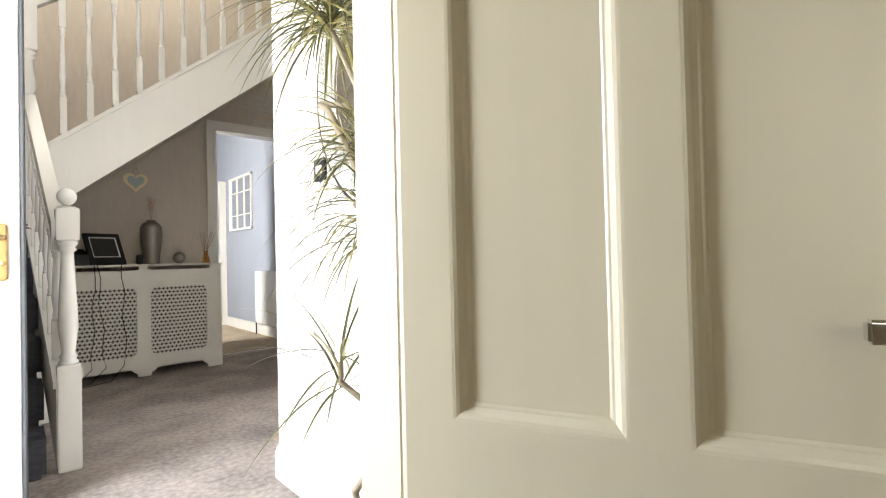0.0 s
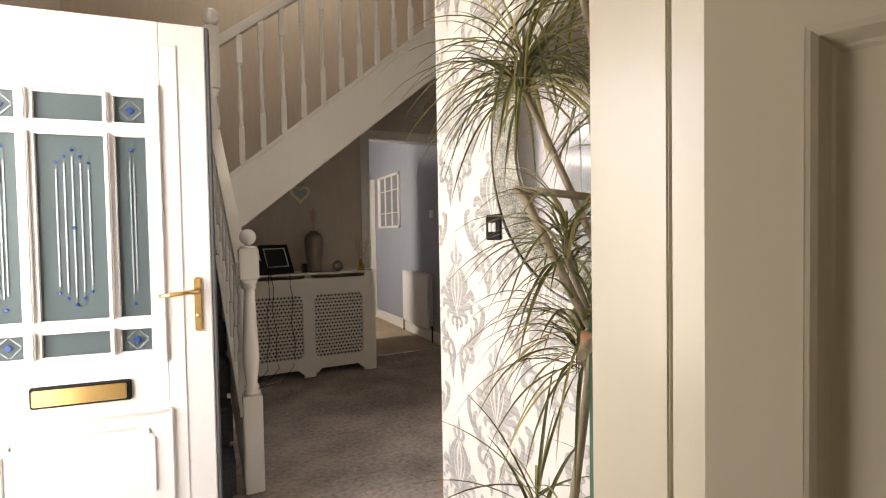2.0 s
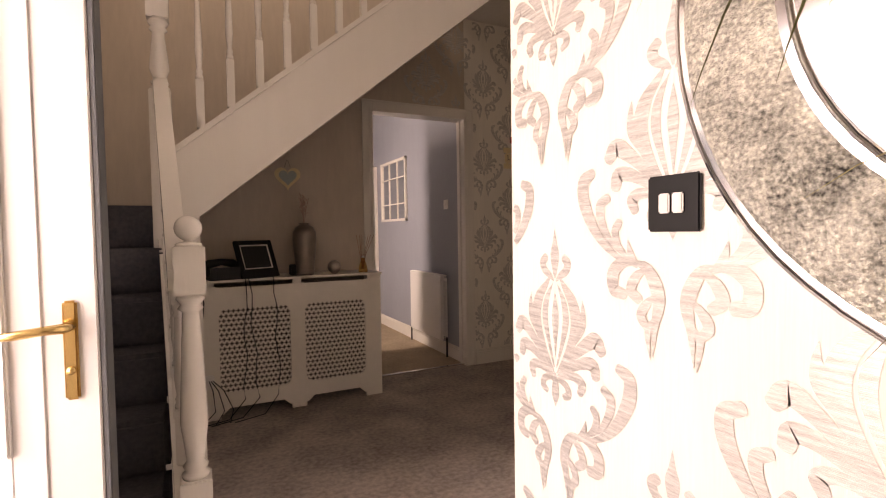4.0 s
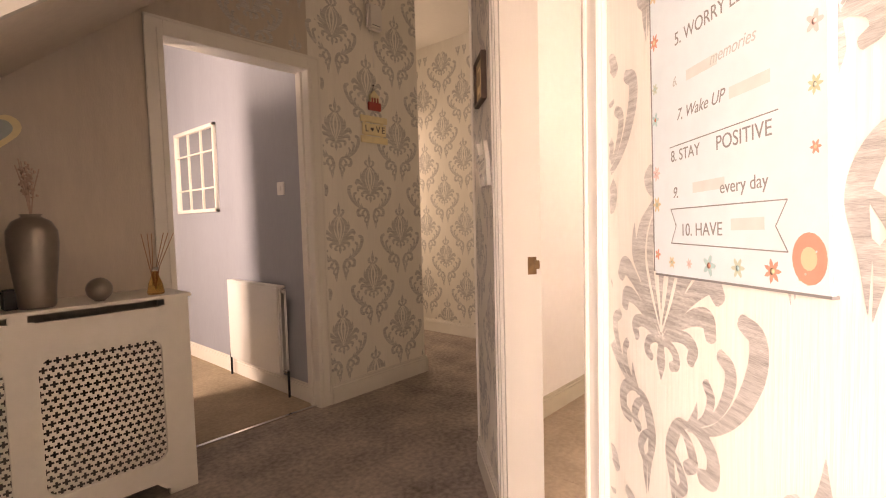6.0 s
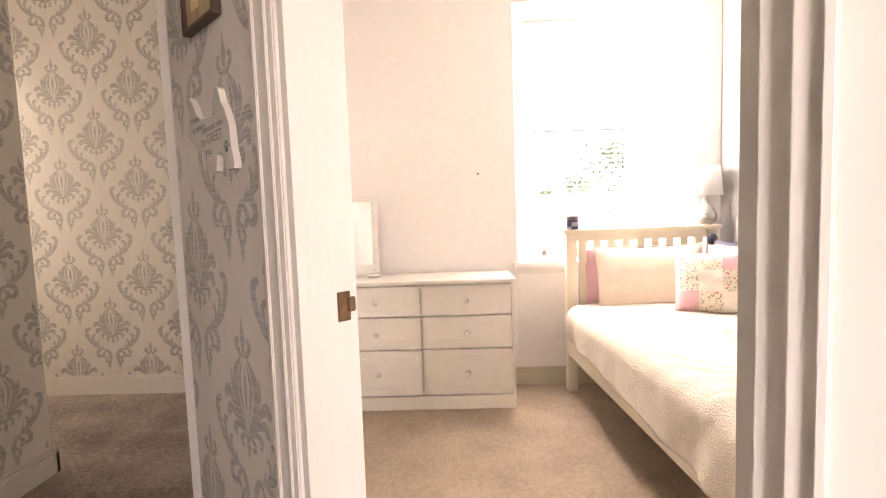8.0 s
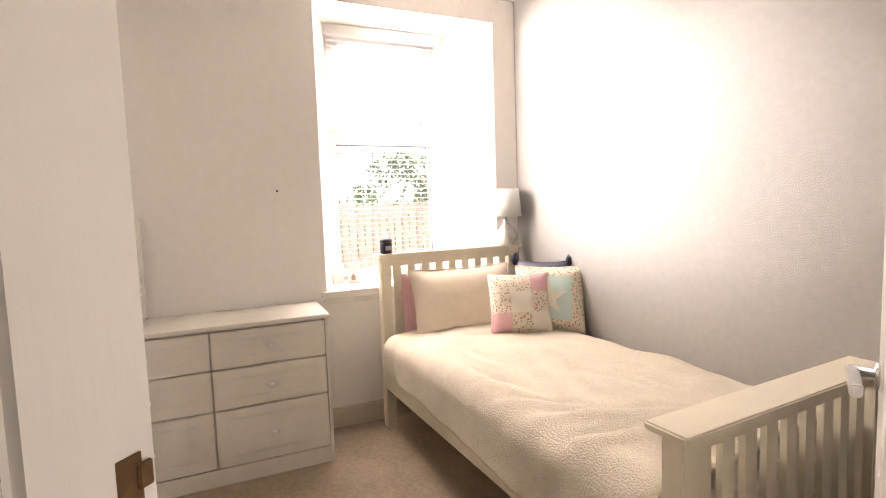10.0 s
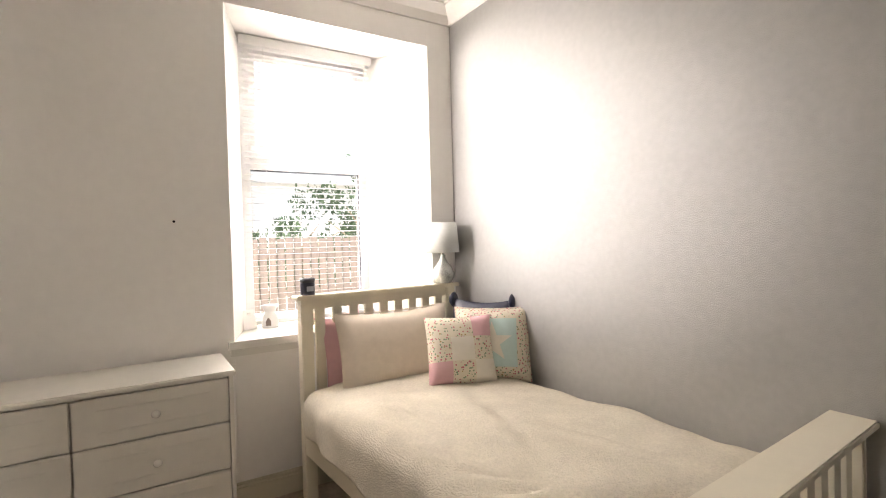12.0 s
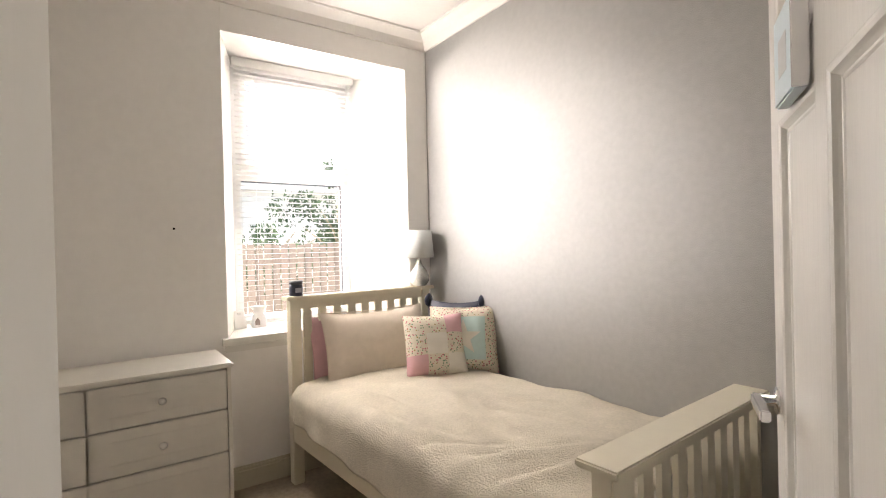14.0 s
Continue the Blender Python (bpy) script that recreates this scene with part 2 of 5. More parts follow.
# ---- plan ----
H = 2.93            # hall ceiling
HB = 2.74           # bedroom ceiling
XA = 1.15           # mirror wall face
XE = -0.55          # outside wall face
YB = 4.86           # back wall face
XW, YS, YL = 4.555, 1.183, 3.69   # bedroom: window wall, silver wall, near wall
SPLAY = pose(1.56, 2.5, 0, 0, 0, 46.5)   # along the splayed wall: x along, y towards the hall
S0, S1 = 0.19, 0.972  # its doorway
SE = 1.60            # its far end
SC = -0.59           # its near end
TH = 0.12

# ---- floors ----
structure("floor_hall", [(XE, XA + 0.05, 0.8, 4.98, -0.1, 0), (XA + 0.05, 4.7, 2.2, 6.7, -0.1, 0)], CARPET, "worn charcoal-brown carpet of the hall", "floor")
structure("floor_bedroom", [(2.75, 4.6, 1.1, 3.72, -0.1, 0.006), (1.3, 2.75, 1.1, 2.5, -0.1, 0.006)], CARPET_B, "beige cut-pile carpet of the bedroom", "floor")
structure("floor_bedroom_entry", [(0.1, SE, -1.0, -0.06, -0.08, 0.004)], CARPET_B, "beige carpet inside the bedroom door", "floor", m=SPLAY)
structure("floor_kitchen", [(0.3, 2.7, 4.895, 7.7, -0.1, 0.006)], CARPET_B, "beige carpet in the room past the hall", "floor")
structure("floor_living_room", [(-1.6, 2.6, -2.2, 0.8, -0.1, 0.004)], CARPET_B, "beige carpet of the living room", "floor")

# ---- ceilings ----
structure("ceiling_hall", [(XE, 4.6, 0.86, 3.62, H, H + 0.08), (2.42, 4.6, 3.62, 6.7, H, H + 0.08), (XE, 2.42, 3.62, 4.9, 4.2, 4.28)], CEIL, "white painted hall ceiling", "ceiling")
bm = prism(B(), [(1.3, 1.1), (5.1, 1.1), (5.1, 3.72), (2.74, 3.72), (1.35, 2.24)], HB, HB + 0.06)
tagged(part("ceiling_bedroom", bm, CEIL), "white painted bedroom ceiling", "ceiling", "", "structure")
structure("ceiling_kitchen", [(0.2, 2.6, 4.98, 7.8, 2.93, 3.0)], CEIL, "white painted ceiling", "ceiling")
structure("ceiling_living_room", [(-1.7, 2.7, -2.3, 0.74, 2.5, 2.58)], CEIL, "white painted ceiling", "ceiling")

# ---- hall walls ----
wall_a = structure("wall_mirror", [(XA, XA + 0.1, 0.74, 2.07, 0, H)], PAPER, "damask wallpapered hall wall with silver-grey print")
wall_splay = structure("wall_splay", [(SC, S0, -TH, 0, 0, H), (S1, SE, -TH, 0, 0, H), (S0, S1, -TH, 0, 2.03, H)], PAPER, "splayed damask wallpapered wall round the bedroom door", m=SPLAY)
wall_back = structure("wall_back", [(XE, 1.753, YB, YB + TH, 0, 4.2), (1.753, 2.583, YB, YB + TH, 2.095, 4.2)], TAUPE, "taupe wallpapered wall under the stairs")
structure("wall_stairwell", [(XE, 2.42, 3.54, 3.62, H + 0.08, 4.2), (2.42, 2.5, 3.62, YB, H + 0.08, 4.2)], TAUPE, "taupe wallpapered wall above the stairwell")
wall_love = structure("wall_love", [(2.583, 3.523, YB, YB + TH, 0, H)], PAPER, "damask wallpapered wall beside the inner doorway")
structure("wall_love_end", [(3.403, 3.521, YB + TH, 6.7, 0, H)], PAPER, "damask wallpapered return wall")
wall_far = structure("wall_far", [(4.58, 4.7, 3.76, 6.7, 0, H)], PAPER, "damask wallpapered wall at the end of the corridor")
structure("wall_far_end", [(3.3, 4.7, 6.7, 6.8, 0, H)], PAPER, "damask wallpapered end wall")
structure("wall_corridor", [(2.848, 4.58, 3.69 + 0.03, 3.76, 0, H)], PAPER, "damask wallpapered corridor wall")
tagged(part("wall_corridor_return", prism(B(), [(2.66, 3.659), (2.848, 3.76), (2.848, 3.691), (2.75, 3.58)], 0, H), PAPER), "damask wallpapered corner into the corridor", "wall", "", "structure")
structure("wall_exterior", [(XE - 0.13, XE, 0.74, 1.5, 0, H), (XE - 0.13, XE, 2.56, 4.98, 0, 4.2), (XE - 0.13, XE, 1.5, 2.56, 2.02, H)], TAUPE, "taupe wallpapered outside wall of the hall")
structure("wall_living_room_door", [(XE, 0.03, 0.745, 0.86, 0, H), (0.815, XA, 0.745, 0.86, 0, H), (0.03, 0.815, 0.745, 0.86, 2.03, H)], PAPER, "wall round the living room door")

# ---- bedroom walls ----
wall_silver = structure("wall_silver", [(1.3, 5.1, YS - 0.1, YS, 0, HB)], SILVER, "silver glitter wallpapered bedroom wall")
bm = B()
prism(bm, [(XW, YS), (5.1, YS), (5.1, 1.58), (4.98, 1.58), (XW, 1.348)], 0, HB)
prism(bm, [(XW, 2.5), (4.98, 2.365), (5.1, 2.365), (5.1, 3.72), (XW, 3.72)], 0, HB)
prism(bm, [(XW, 1.349), (4.98, 1.581), (5.1, 1.581), (5.1, 2.364), (4.98, 2.364), (XW, 2.499)], 2.49, HB)
prism(bm, [(XW, 1.349), (4.98, 1.581), (5.1, 1.581), (5.1, 2.364), (4.98, 2.364), (XW, 2.499)], 0, 0.79)
tagged(part("wall_window", bm, WHITE_WALL), "thick white window wall with a splayed reveal", "wall", "", "structure")
structure("wall_bedroom_near", [(2.72, XW, YL, YL + 0.03, 0, HB)], WHITE_WALL, "white painted bedroom wall")
structure("wall_bedroom_end", [(1.3, 1.4, YS, 2.2, 0, HB)], WHITE_WALL, "white painted bedroom wall")

# ---- kitchen and living room shells ----
structure("wall_grid", [(2.588, 2.7, YB + TH, 7.7, 0, 2.93)], SLATE, "slate blue papered wall")
structure("wall_kitchen", [(0.2, 2.7, 7.7, 7.8, 0, 2.93), (0.2, 0.3, YB + TH, 7.7, 0, 2.93)], SLATE, "slate blue papered wall")
structure("wall_living_room", [(-1.7, -1.6, -2.2, 0.745, 0, 2.5), (2.6, 2.7, -2.2, 0.745, 0, 2.5), (-1.7, 2.7, -2.3, -2.2, 0, 2.5), (-1.6, -0.6, 0.745, 0.8, 0, 2.5), (1.25, 2.6, 0.745, 0.8, 0, 2.5)], LIVING, "warm cream living room wall")


def facing(x, y, nx, ny, z=0.0):
    """A frame on a wall: x to the right for one who faces it, y up, z out of the wall."""
    return Matrix(((-ny, 0, nx, x), (nx, 0, ny, y), (0, 1, 0, z), (0, 0, 0, 1)))


F_SPLAY = SPLAY @ Matrix(((-1, 0, 0, 0), (0, 0, 1, 0), (0, 1, 0, 0), (0, 0, 0, 1)))
F_LOVE = facing(0, YB, 0, -1)
F_A = facing(XA, 0, -1, 0)
F_FAR = facing(4.58, 0, -1, 0)


def words(name, body, size, m, mat, parent, thick=0.0008, shear=0.0):
    """Letters in the built-in font, as one mesh, centred on m."""
    cu = bpy.data.curves.new(name, "FONT")
    cu.body, cu.size, cu.extrude, cu.align_x, cu.align_y, cu.shear = body, size, thick, "CENTER", "CENTER", shear
    tmp = bpy.data.objects.new(name, cu)
    scene.collection.objects.link(tmp)
    bpy.context.view_layer.update()
    me = bpy.data.meshes.new_from_object(tmp.evaluated_get(bpy.context.evaluated_depsgraph_get()))
    bpy.data.objects.remove(tmp)
    me.materials.clear()
    me.materials.append(mat)
    ob = new(name, me)
    ob.parent = parent
    ob.matrix_basis = m
    return ob


# ---- skirting, architraves and linings ----
def skirting(name, runs, mat=GLOSS, h=0.125, label="white painted skirting board with a moulded top"):
    """Boards along runs of (frame, u0, u1)."""
    bm = B()
    for f, u0, u1 in runs:
        bx(bm, u0, u1, 0, h - 0.025, 0.001, 0.018, m=f)
        bx(bm, u0, u1, h - 0.025, h - 0.01, 0.001, 0.013, 0.002, m=f)
        bx(bm, u0, u1, h - 0.008, h, 0.001, 0.009, 0.002, m=f)
    return tagged(part(name, bm, mat), label, "skirting", "", "structure")


F_KITCHEN = facing(2.588, 0, -1, 0)
F_WIN = facing(XW, 0, -1, 0)
F_NEAR = facing(0, YL, 0, -1)
F_SILVER = facing(0, YS, 0, 1)
F_CORR = facing(0, 3.76, 0, 1)
skirting("baseboard_hall", [(F_LOVE, 2.66, 3.541), (F_SPLAY, -SE, -S1 - 0.095), (F_SPLAY, -S0 + 0.095, -SC), (F_A, -2.07, -0.87), (F_FAR, -6.7, -3.77), (F_CORR, -4.58, -2.85), (F_LOVE, XE, 1.62)])
skirting("baseboard_love_end", [(facing(3.523, 0, 1, 0), YB - 0.018, 6.7)])
skirting("baseboard_kitchen", [(F_KITCHEN, -7.7, -(YB + TH))])
skirting("baseboard_bedroom", [(F_WIN, -3.69, -YS - 0.02), (F_NEAR, 2.75, XW), (F_SILVER, -XW, -1.4)], CREAM)


def architrave(name, f, u0, u1, top, w=0.085, mat=GLOSS, thick=0.02):
    """Moulded boards round an opening from u0 to u1, on the wall frame f."""
    bm = B()
    for a, b, c, d in ((u0 - w, u0, 0, top + w), (u1, u1 + w, 0, top + w), (u0, u1, top, top + w)):
        bx(bm, a, b, c, d, 0.001, thick * 0.7, 0.003, m=f)
    o = 0.014
    for a, b, c, d in ((u0 - w, u0 - w + o, 0, top + w), (u1 + w - o, u1 + w, 0, top + w), (u0 - w + o, u1 + w - o, top + w - o, top + w),
                       (u0 - 0.03, u0 - 0.02, 0, top + 0.03), (u1 + 0.02, u1 + 0.03, 0, top + 0.03)):
        bx(bm, a, b, c, d, thick * 0.7, thick, 0.002, m=f)
    return tagged(part(name, bm, mat), "white gloss painted architrave round a doorway", "architrave", "", "structure")


architrave("trim_bedroom_door", F_SPLAY, -S1, -S0, 2.03)
architrave("trim_inner_doorway", F_LOVE, 1.768, 2.568, 2.09)
structure("trim_bedroom_lining", [(S0, S0 + 0.02, -TH - 0.005, 0.004, 0, 2.03), (S0 + 0.02, S0 + 0.053, -TH - 0.005, -0.075, 0, 2.03), (S1 - 0.022, S1, -TH - 0.005, 0.004, 0, 2.03), (S0, S1, -TH - 0.005, 0.004, 2.008, 2.03)], GLOSS, "white gloss door lining", "door lining", m=SPLAY)
structure("trim_inner_lining", [(1.753, 1.768, YB - 0.003, YB + TH + 0.004, 0, 2.09), (2.568, 2.583, YB - 0.003, YB + TH + 0.004, 0, 2.09), (1.753, 2.583, YB - 0.003, YB + TH + 0.004, 2.09, 2.105),
                                (2.553, 2.568, YB + 0.05, YB + 0.08, 0, 2.09)], GLOSS, "white gloss door lining with a stop bead", "door lining")
bm = B()
bx(bm, 0.793, 0.814, 0.742, 0.863, 0, 2.03, 0.002)
bx(bm, 0.789, 0.808, 0.69, 0.736, 0, 2.03, 0.004)
bx(bm, 0.03, 0.05, 0.742, 0.863, 0, 2.03, 0.002)
bx(bm, 0.05, 0.793, 0.742, 0.863, 2.01, 2.03)
bx(bm, 0.814, 0.89, 0.725, 0.745, 0, 2.1, 0.004)
tagged(part("trim_living_room_lining", bm, CREAM), "cream gloss door lining of the living room", "door lining", "", "structure")
structure("trim_threshold", [(1.768, 2.568, YB + 0.03, YB + 0.05, 0.004, 0.012)], CHROME, "thin metal carpet bar in the inner doorway", "threshold")
# coving of the bedroom
bm = B()
prof = [(0.0, -0.1), (0.012, -0.1), (0.03, -0.05), (0.075, -0.012), (0.09, -0.012), (0.09, 0.0), (0.0, 0.0)]
prism(bm, [(b, a) for a, b in prof], 1.4, XW, Matrix(((0, 0, 1, 0), (0, 1, 0, YS), (1, 0, 0, HB), (0, 0, 0, 1))))
prism(bm, [(b, a) for a, b in prof], YS, YL, Matrix(((0, -1, 0, XW), (0, 0, 1, 0), (1, 0, 0, HB), (0, 0, 0, 1))))
tagged(part("trim_bedroom_coving", bm, CEIL), "white plaster coving along the bedroom ceiling", "coving", "", "structure")


# ---- doors ----
def panelled(door, w, h, panels, mat, t=0.038):
    """A framed door from u = 0 to w, panels as (u0, u1, z0, z1), faces at y = -t/2 and t/2."""
    us = sorted({0.0, w, *(p[0] for p in panels), *(p[1] for p in panels)})
    zs = sorted({0.0, h, *(p[2] for p in panels), *(p[3] for p in panels)})
    bm = B()
    for a, b in zip(us, us[1:]):
        for c, d in zip(zs, zs[1:]):
            mid = ((a + b) / 2, (c + d) / 2)
            if not any(p[0] < mid[0] < p[1] and p[2] < mid[1] < p[3] for p in panels):
                bx(bm, a, b, -t / 2, t / 2, c, d)
    bmesh.ops.remove_doubles(bm, verts=bm.verts, dist=0.0001)
    part("door_frame", bm, mat, door)
    for p in panels:
        bm = bx(B(), p[0], p[1], -0.005, 0.005, p[2], p[3])
        part("door_panel", bm, mat, door)
        bm = B()
        for side in (-1, 1):
            rings = []
            for o, y in ((0.0, 0.0188), (0.004, 0.0184), (0.009, 0.0165), (0.013, 0.0115), (0.017, 0.0075), (0.02, 0.007), (0.024, 0.0045)):
                rings.append([bm.verts.new((u, side * y, z)) for u, z in ((p[0] + o, p[2] + o), (p[1] - o, p[2] + o), (p[1] - o, p[3] - o), (p[0] + o, p[3] - o))])
            for a, b in zip(rings, rings[1:]):
                for k in range(4):
                    q = (a[k], a[(k + 1) % 4], b[(k + 1) % 4], b[k])
                    bm.faces.new(q if side < 0 else q[::-1])
        part("panel_moulding", bm, mat, door)


def lever(parent, u, z, side, way, mat=CHROME):
    """A lever handle on a round rose."""
    bm = lathe(B(), [(0.0, 0), (0.026, 0), (0.026, 0.008), (0.011, 0.01), (0.011, 0.045), (0.0, 0.045)], 20, Matrix(((1, 0, 0, u), (0, 0, side, side * 0.019), (0, 1, 0, z), (0, 0, 0, 1))))
    h = part("door_handle", bm, mat, parent, "chrome lever handle on a round rose")
    y0, y1 = sorted((side * 0.05, side * 0.068))
    u0, u1 = sorted((u - way * 0.012, u + way * 0.11))
    part("lever_bar", bx(B(), u0, u1, y0, y1, z - 0.012, z + 0.01, 0.003), mat, h)


door = empty("door_living_room", pose(0.762, 0.67, 0, 0, 0, -67), "open cream gloss panelled living room door", "door", kind="structure")
panelled(door, 0.68, 1.985, [(0.074, 0.297, 0.66, 1.335), (0.36, 0.585, 0.66, 1.335), (0.078, 0.298, 1.45, 1.86), (0.365, 0.585, 1.45, 1.86), (0.078, 0.585, 0.2, 0.55)], CREAM)
lever(door, 0.612, 0.805, -1, -1)
door = empty("door_bedroom", pose(1.776, 2.553, 0, 0, 0, -60.5), "open white gloss panelled bedroom door", "door", kind="structure")
panelled(door, 0.715, 1.98, [(0.075, 0.31, 0.25, 1.515), (0.365, 0.64, 0.25, 1.515), (0.075, 0.31, 1.6, 1.9), (0.365, 0.64, 1.6, 1.9)], GLOSS)
lever(door, 0.675, 0.975, 1, -1)
lever(door, 0.675, 0.975, -1, -1)
door = empty("door_inner", pose(1.785, YB + TH, 0, 0, 0, 88), "open white panelled inner door edge-on", "door", kind="structure")
panelled(door, 0.74, 1.98, [(0.1, 0.33, 0.25, 0.95), (0.41, 0.64, 0.25, 0.95), (0.1, 0.33, 1.1, 1.86), (0.41, 0.64, 1.1, 1.86)], GLOSS)
lever(door, 0.69, 1.0, -1, -1)


def front_door():
    d = empty("front_door", pose(-0.5, 2.505, 0.015, 0, 0, -7), "white front door standing open with leaded obscure glass panes", "door", kind="structure")
    W, HH, T = 0.865, 1.94, 0.05
    cols = [(0.187, 0.279), (0.33, 0.537), (0.566, 0.662)]
    rows = [(0.757, 0.837), (0.882, 1.525), (1.575, 1.667)]
    g0, g1, z0, z1 = 0.14, 0.712, 0.712, 1.712
    bm = B()
    bx(bm, 0, g0, 0, T, 0, HH, 0.003)
    bx(bm, g1, W, 0, T, 0, HH, 0.003)
    bx(bm, g0, g1, 0, T, z1, HH)
    bx(bm, g0, g1, 0, T, 0, z0)
    part("leaf", bm, UPVC, d)
    bm = B()
    for a, b, c, e in ((0.075, 0.081, 0, 1.86), (W - 0.1, W - 0.094, 0, 1.86), (0.081, W - 0.1, 1.854, 1.86)):
        bx(bm, a, b, -0.004, 0, c, e, 0.0015)
    part("edge_bead", bm, UPVC, d)
    bm = B()
    us = [g0] + [v for c in cols for v in c] + [g1]
    zs = [z0] + [v for r in rows for v in r] + [z1]
    for k in range(0, len(us), 2):
        bx(bm, us[k], us[k + 1], 0.006, 0.04, z0, z1)
    for c in cols:
        for k in range(0, len(zs), 2):
            bx(bm, c[0], c[1], 0.006, 0.04, zs[k], zs[k + 1])
    part("glazing_bars", bm, UPVC, d)
    # raised ribs beside the panes
    for u in (cols[0][0] - 0.03, cols[1][0] - 0.03, cols[2][0] - 0.03):
        for r in rows:
            part("glazing_rib", bx(B(), u, u + 0.016, -0.012, 0.006, r[0] - 0.006, r[1] + 0.012, 0.004), UPVC, d)
    for u in (g1 - 0.012, g0):
        part("glazing_rib", bx(B(), u, u + 0.014, -0.012, 0.006, z0, z1, 0.004), UPVC, d)
    rot = Matrix.Rotation(radians(45), 4, "Y")
    for i, c in enumerate(cols):
        for j, r in enumerate(rows):
            pane = part("pane", bx(B(), c[0], c[1], 0.02, 0.026, r[0], r[1]), GLAZE, d, "obscure blue-grey glass pane")
            cx, cz = (c[0] + c[1]) / 2, (r[0] + r[1]) / 2
            gems, strips = [], []
            if i != 1 and j != 1:
                gems = [(cx, cz, 0.019)]
                for s in (-1, 1):
                    strips.append((cx + s * 0.019, cz + 0.019, 0.045, 0.004, s * 45))
                    strips.append((cx - s * 0.019, cz - 0.019, 0.045, 0.004, s * 45))
            elif i != 1:
                gems = [(cx, r[0] + 0.045, 0.012), (cx, r[1] - 0.045, 0.012)]
                strips = [(cx - 0.006, cz, 0.005, 0.48, 0), (cx + 0.006, cz, 0.005, 0.46, 0)]
            elif j == 1:
                gems = [(cx, cz, 0.012)]
                for k in range(-2, 3):
                    zz = 0.27 - 0.022 * abs(k)
                    gems += [(cx + k * 0.024, cz + zz, 0.01), (cx + k * 0.024, cz - zz, 0.01)]
                    strips.append((cx + k * 0.024, cz, 0.006, 2 * zz - 0.045, 0))
            for x, z, s in ((g[0], g[1], g[2]) for g in gems):
                part("glass_gem", bx(B(), -s / 2, s / 2, 0.013, 0.02, -s / 2, s / 2, 0.002, Matrix.Translation((x, 0, z)) @ rot), BLUE, pane, "blue bevelled glass gem")
            for x, z, a, b, ang in strips:
                part("bevel_strip", bx(B(), -a / 2, a / 2, 0.0165, 0.02, -b / 2, b / 2, 0.001, Matrix.Translation((x, 0, z)) @ Matrix.Rotation(radians(ang), 4, "Y")), BEVEL, pane)
    box = part("letterbox", bx(B(), 0.295, 0.595, -0.014, 0, 0.588, 0.662, 0.004), BLACK, d, "brass letterbox with a black surround")
    part("flap", bx(B(), 0.303, 0.582, -0.02, -0.013, 0.596, 0.652, 0.003), BRASS, box, "polished brass flap")
    plate = part("handle_plate", bx(B(), 0.806, 0.832, -0.009, 0, 0.815, 1.015, 0.006), BRASS, d, "polished brass handle plate")
    bm = tube(B(), [(0.819, -0.005, 0.965), (0.819, -0.04, 0.965), (0.79, -0.05, 0.964), (0.74, -0.05, 0.958), (0.7, -0.046, 0.955)], [0.011, 0.01, 0.009, 0.009, 0.007], 10)
    part("lever_bar", bm, BRASS, plate)
    part("key_cylinder", lathe(B(), [(0.0, 0), (0.008, 0), (0.008, 0.006), (0.0, 0.006)], 14, Matrix(((1, 0, 0, 0.819), (0, 0, -1, -0.008), (0, 1, 0, 0.875), (0, 0, 0, 1)))), BRASS, plate)
    # lower moulded panel
    bm = B()
    for a, b, c, e in ((0.14, 0.154, 0.12, 0.545), (0.712, 0.726, 0.12, 0.545), (0.154, 0.712, 0.531, 0.545), (0.154, 0.712, 0.12, 0.134)):
        bx(bm, a, b, -0.012, 0, c, e, 0.004)
    part("lower_moulding", bm, UPVC, d)
    bm = B()
    for a, b, c, e in ((0.2, 0.21, 0.24, 0.44), (0.655, 0.665, 0.24, 0.44), (0.26, 0.605, 0.48, 0.49), (0.26, 0.605, 0.18, 0.19)):
        bx(bm, a, b, -0.008, 0, c, e, 0.003)
    for x, z in ((0.225, 0.465), (0.64, 0.465), (0.225, 0.205), (0.64, 0.205)):
        bx(bm, -0.008, 0.008, -0.008, 0, -0.012, 0.012, 0.003, Matrix.Translation((x, 0, z)))
    part("inner_moulding", bm, UPVC, d)
    part("edge_seal", bx(B(), W, W + 0.012, 0.004, T, 0, HH, 0.002), DARK, d, "dark rubber edge seal")
    return d


front_door()
structure("trim_front_door_frame", [(XE - 0.13, XE + 0.01, 1.5, 1.55, 0, 2.02), (XE - 0.13, XE - 0.01, 2.51, 2.56, 0, 2.02), (XE - 0.13, XE - 0.01, 1.55, 2.51, 1.97, 2.02)], UPVC, "white frame of the front door", "door frame")

# ---- stairs ----
stair = empty("staircase", pose(0, 0, 0), "white painted turned staircase with slate grey carpet", "staircase", kind="structure")


def square_turned(bm, x, y, w, sections):
    """Square blocks and turned stretches, one above the other: ("sq", z0, z1) or ("turn", profile)."""
    for s in sections:
        if s[0] == "sq":
            bx(bm, x - w / 2, x + w / 2, y - w / 2, y + w / 2, s[1], s[2], 0.004)
        else:
            lathe(bm, s[1], 18, Matrix.Translation((x, y, 0)))
    return bm


def ball(z, r):
    return [(0.02, z)] + [(max(0.001, r * math.sin(a)), z + 0.012 + r - r * math.cos(a)) for a in [math.pi * k / 10 for k in range(1, 11)]]


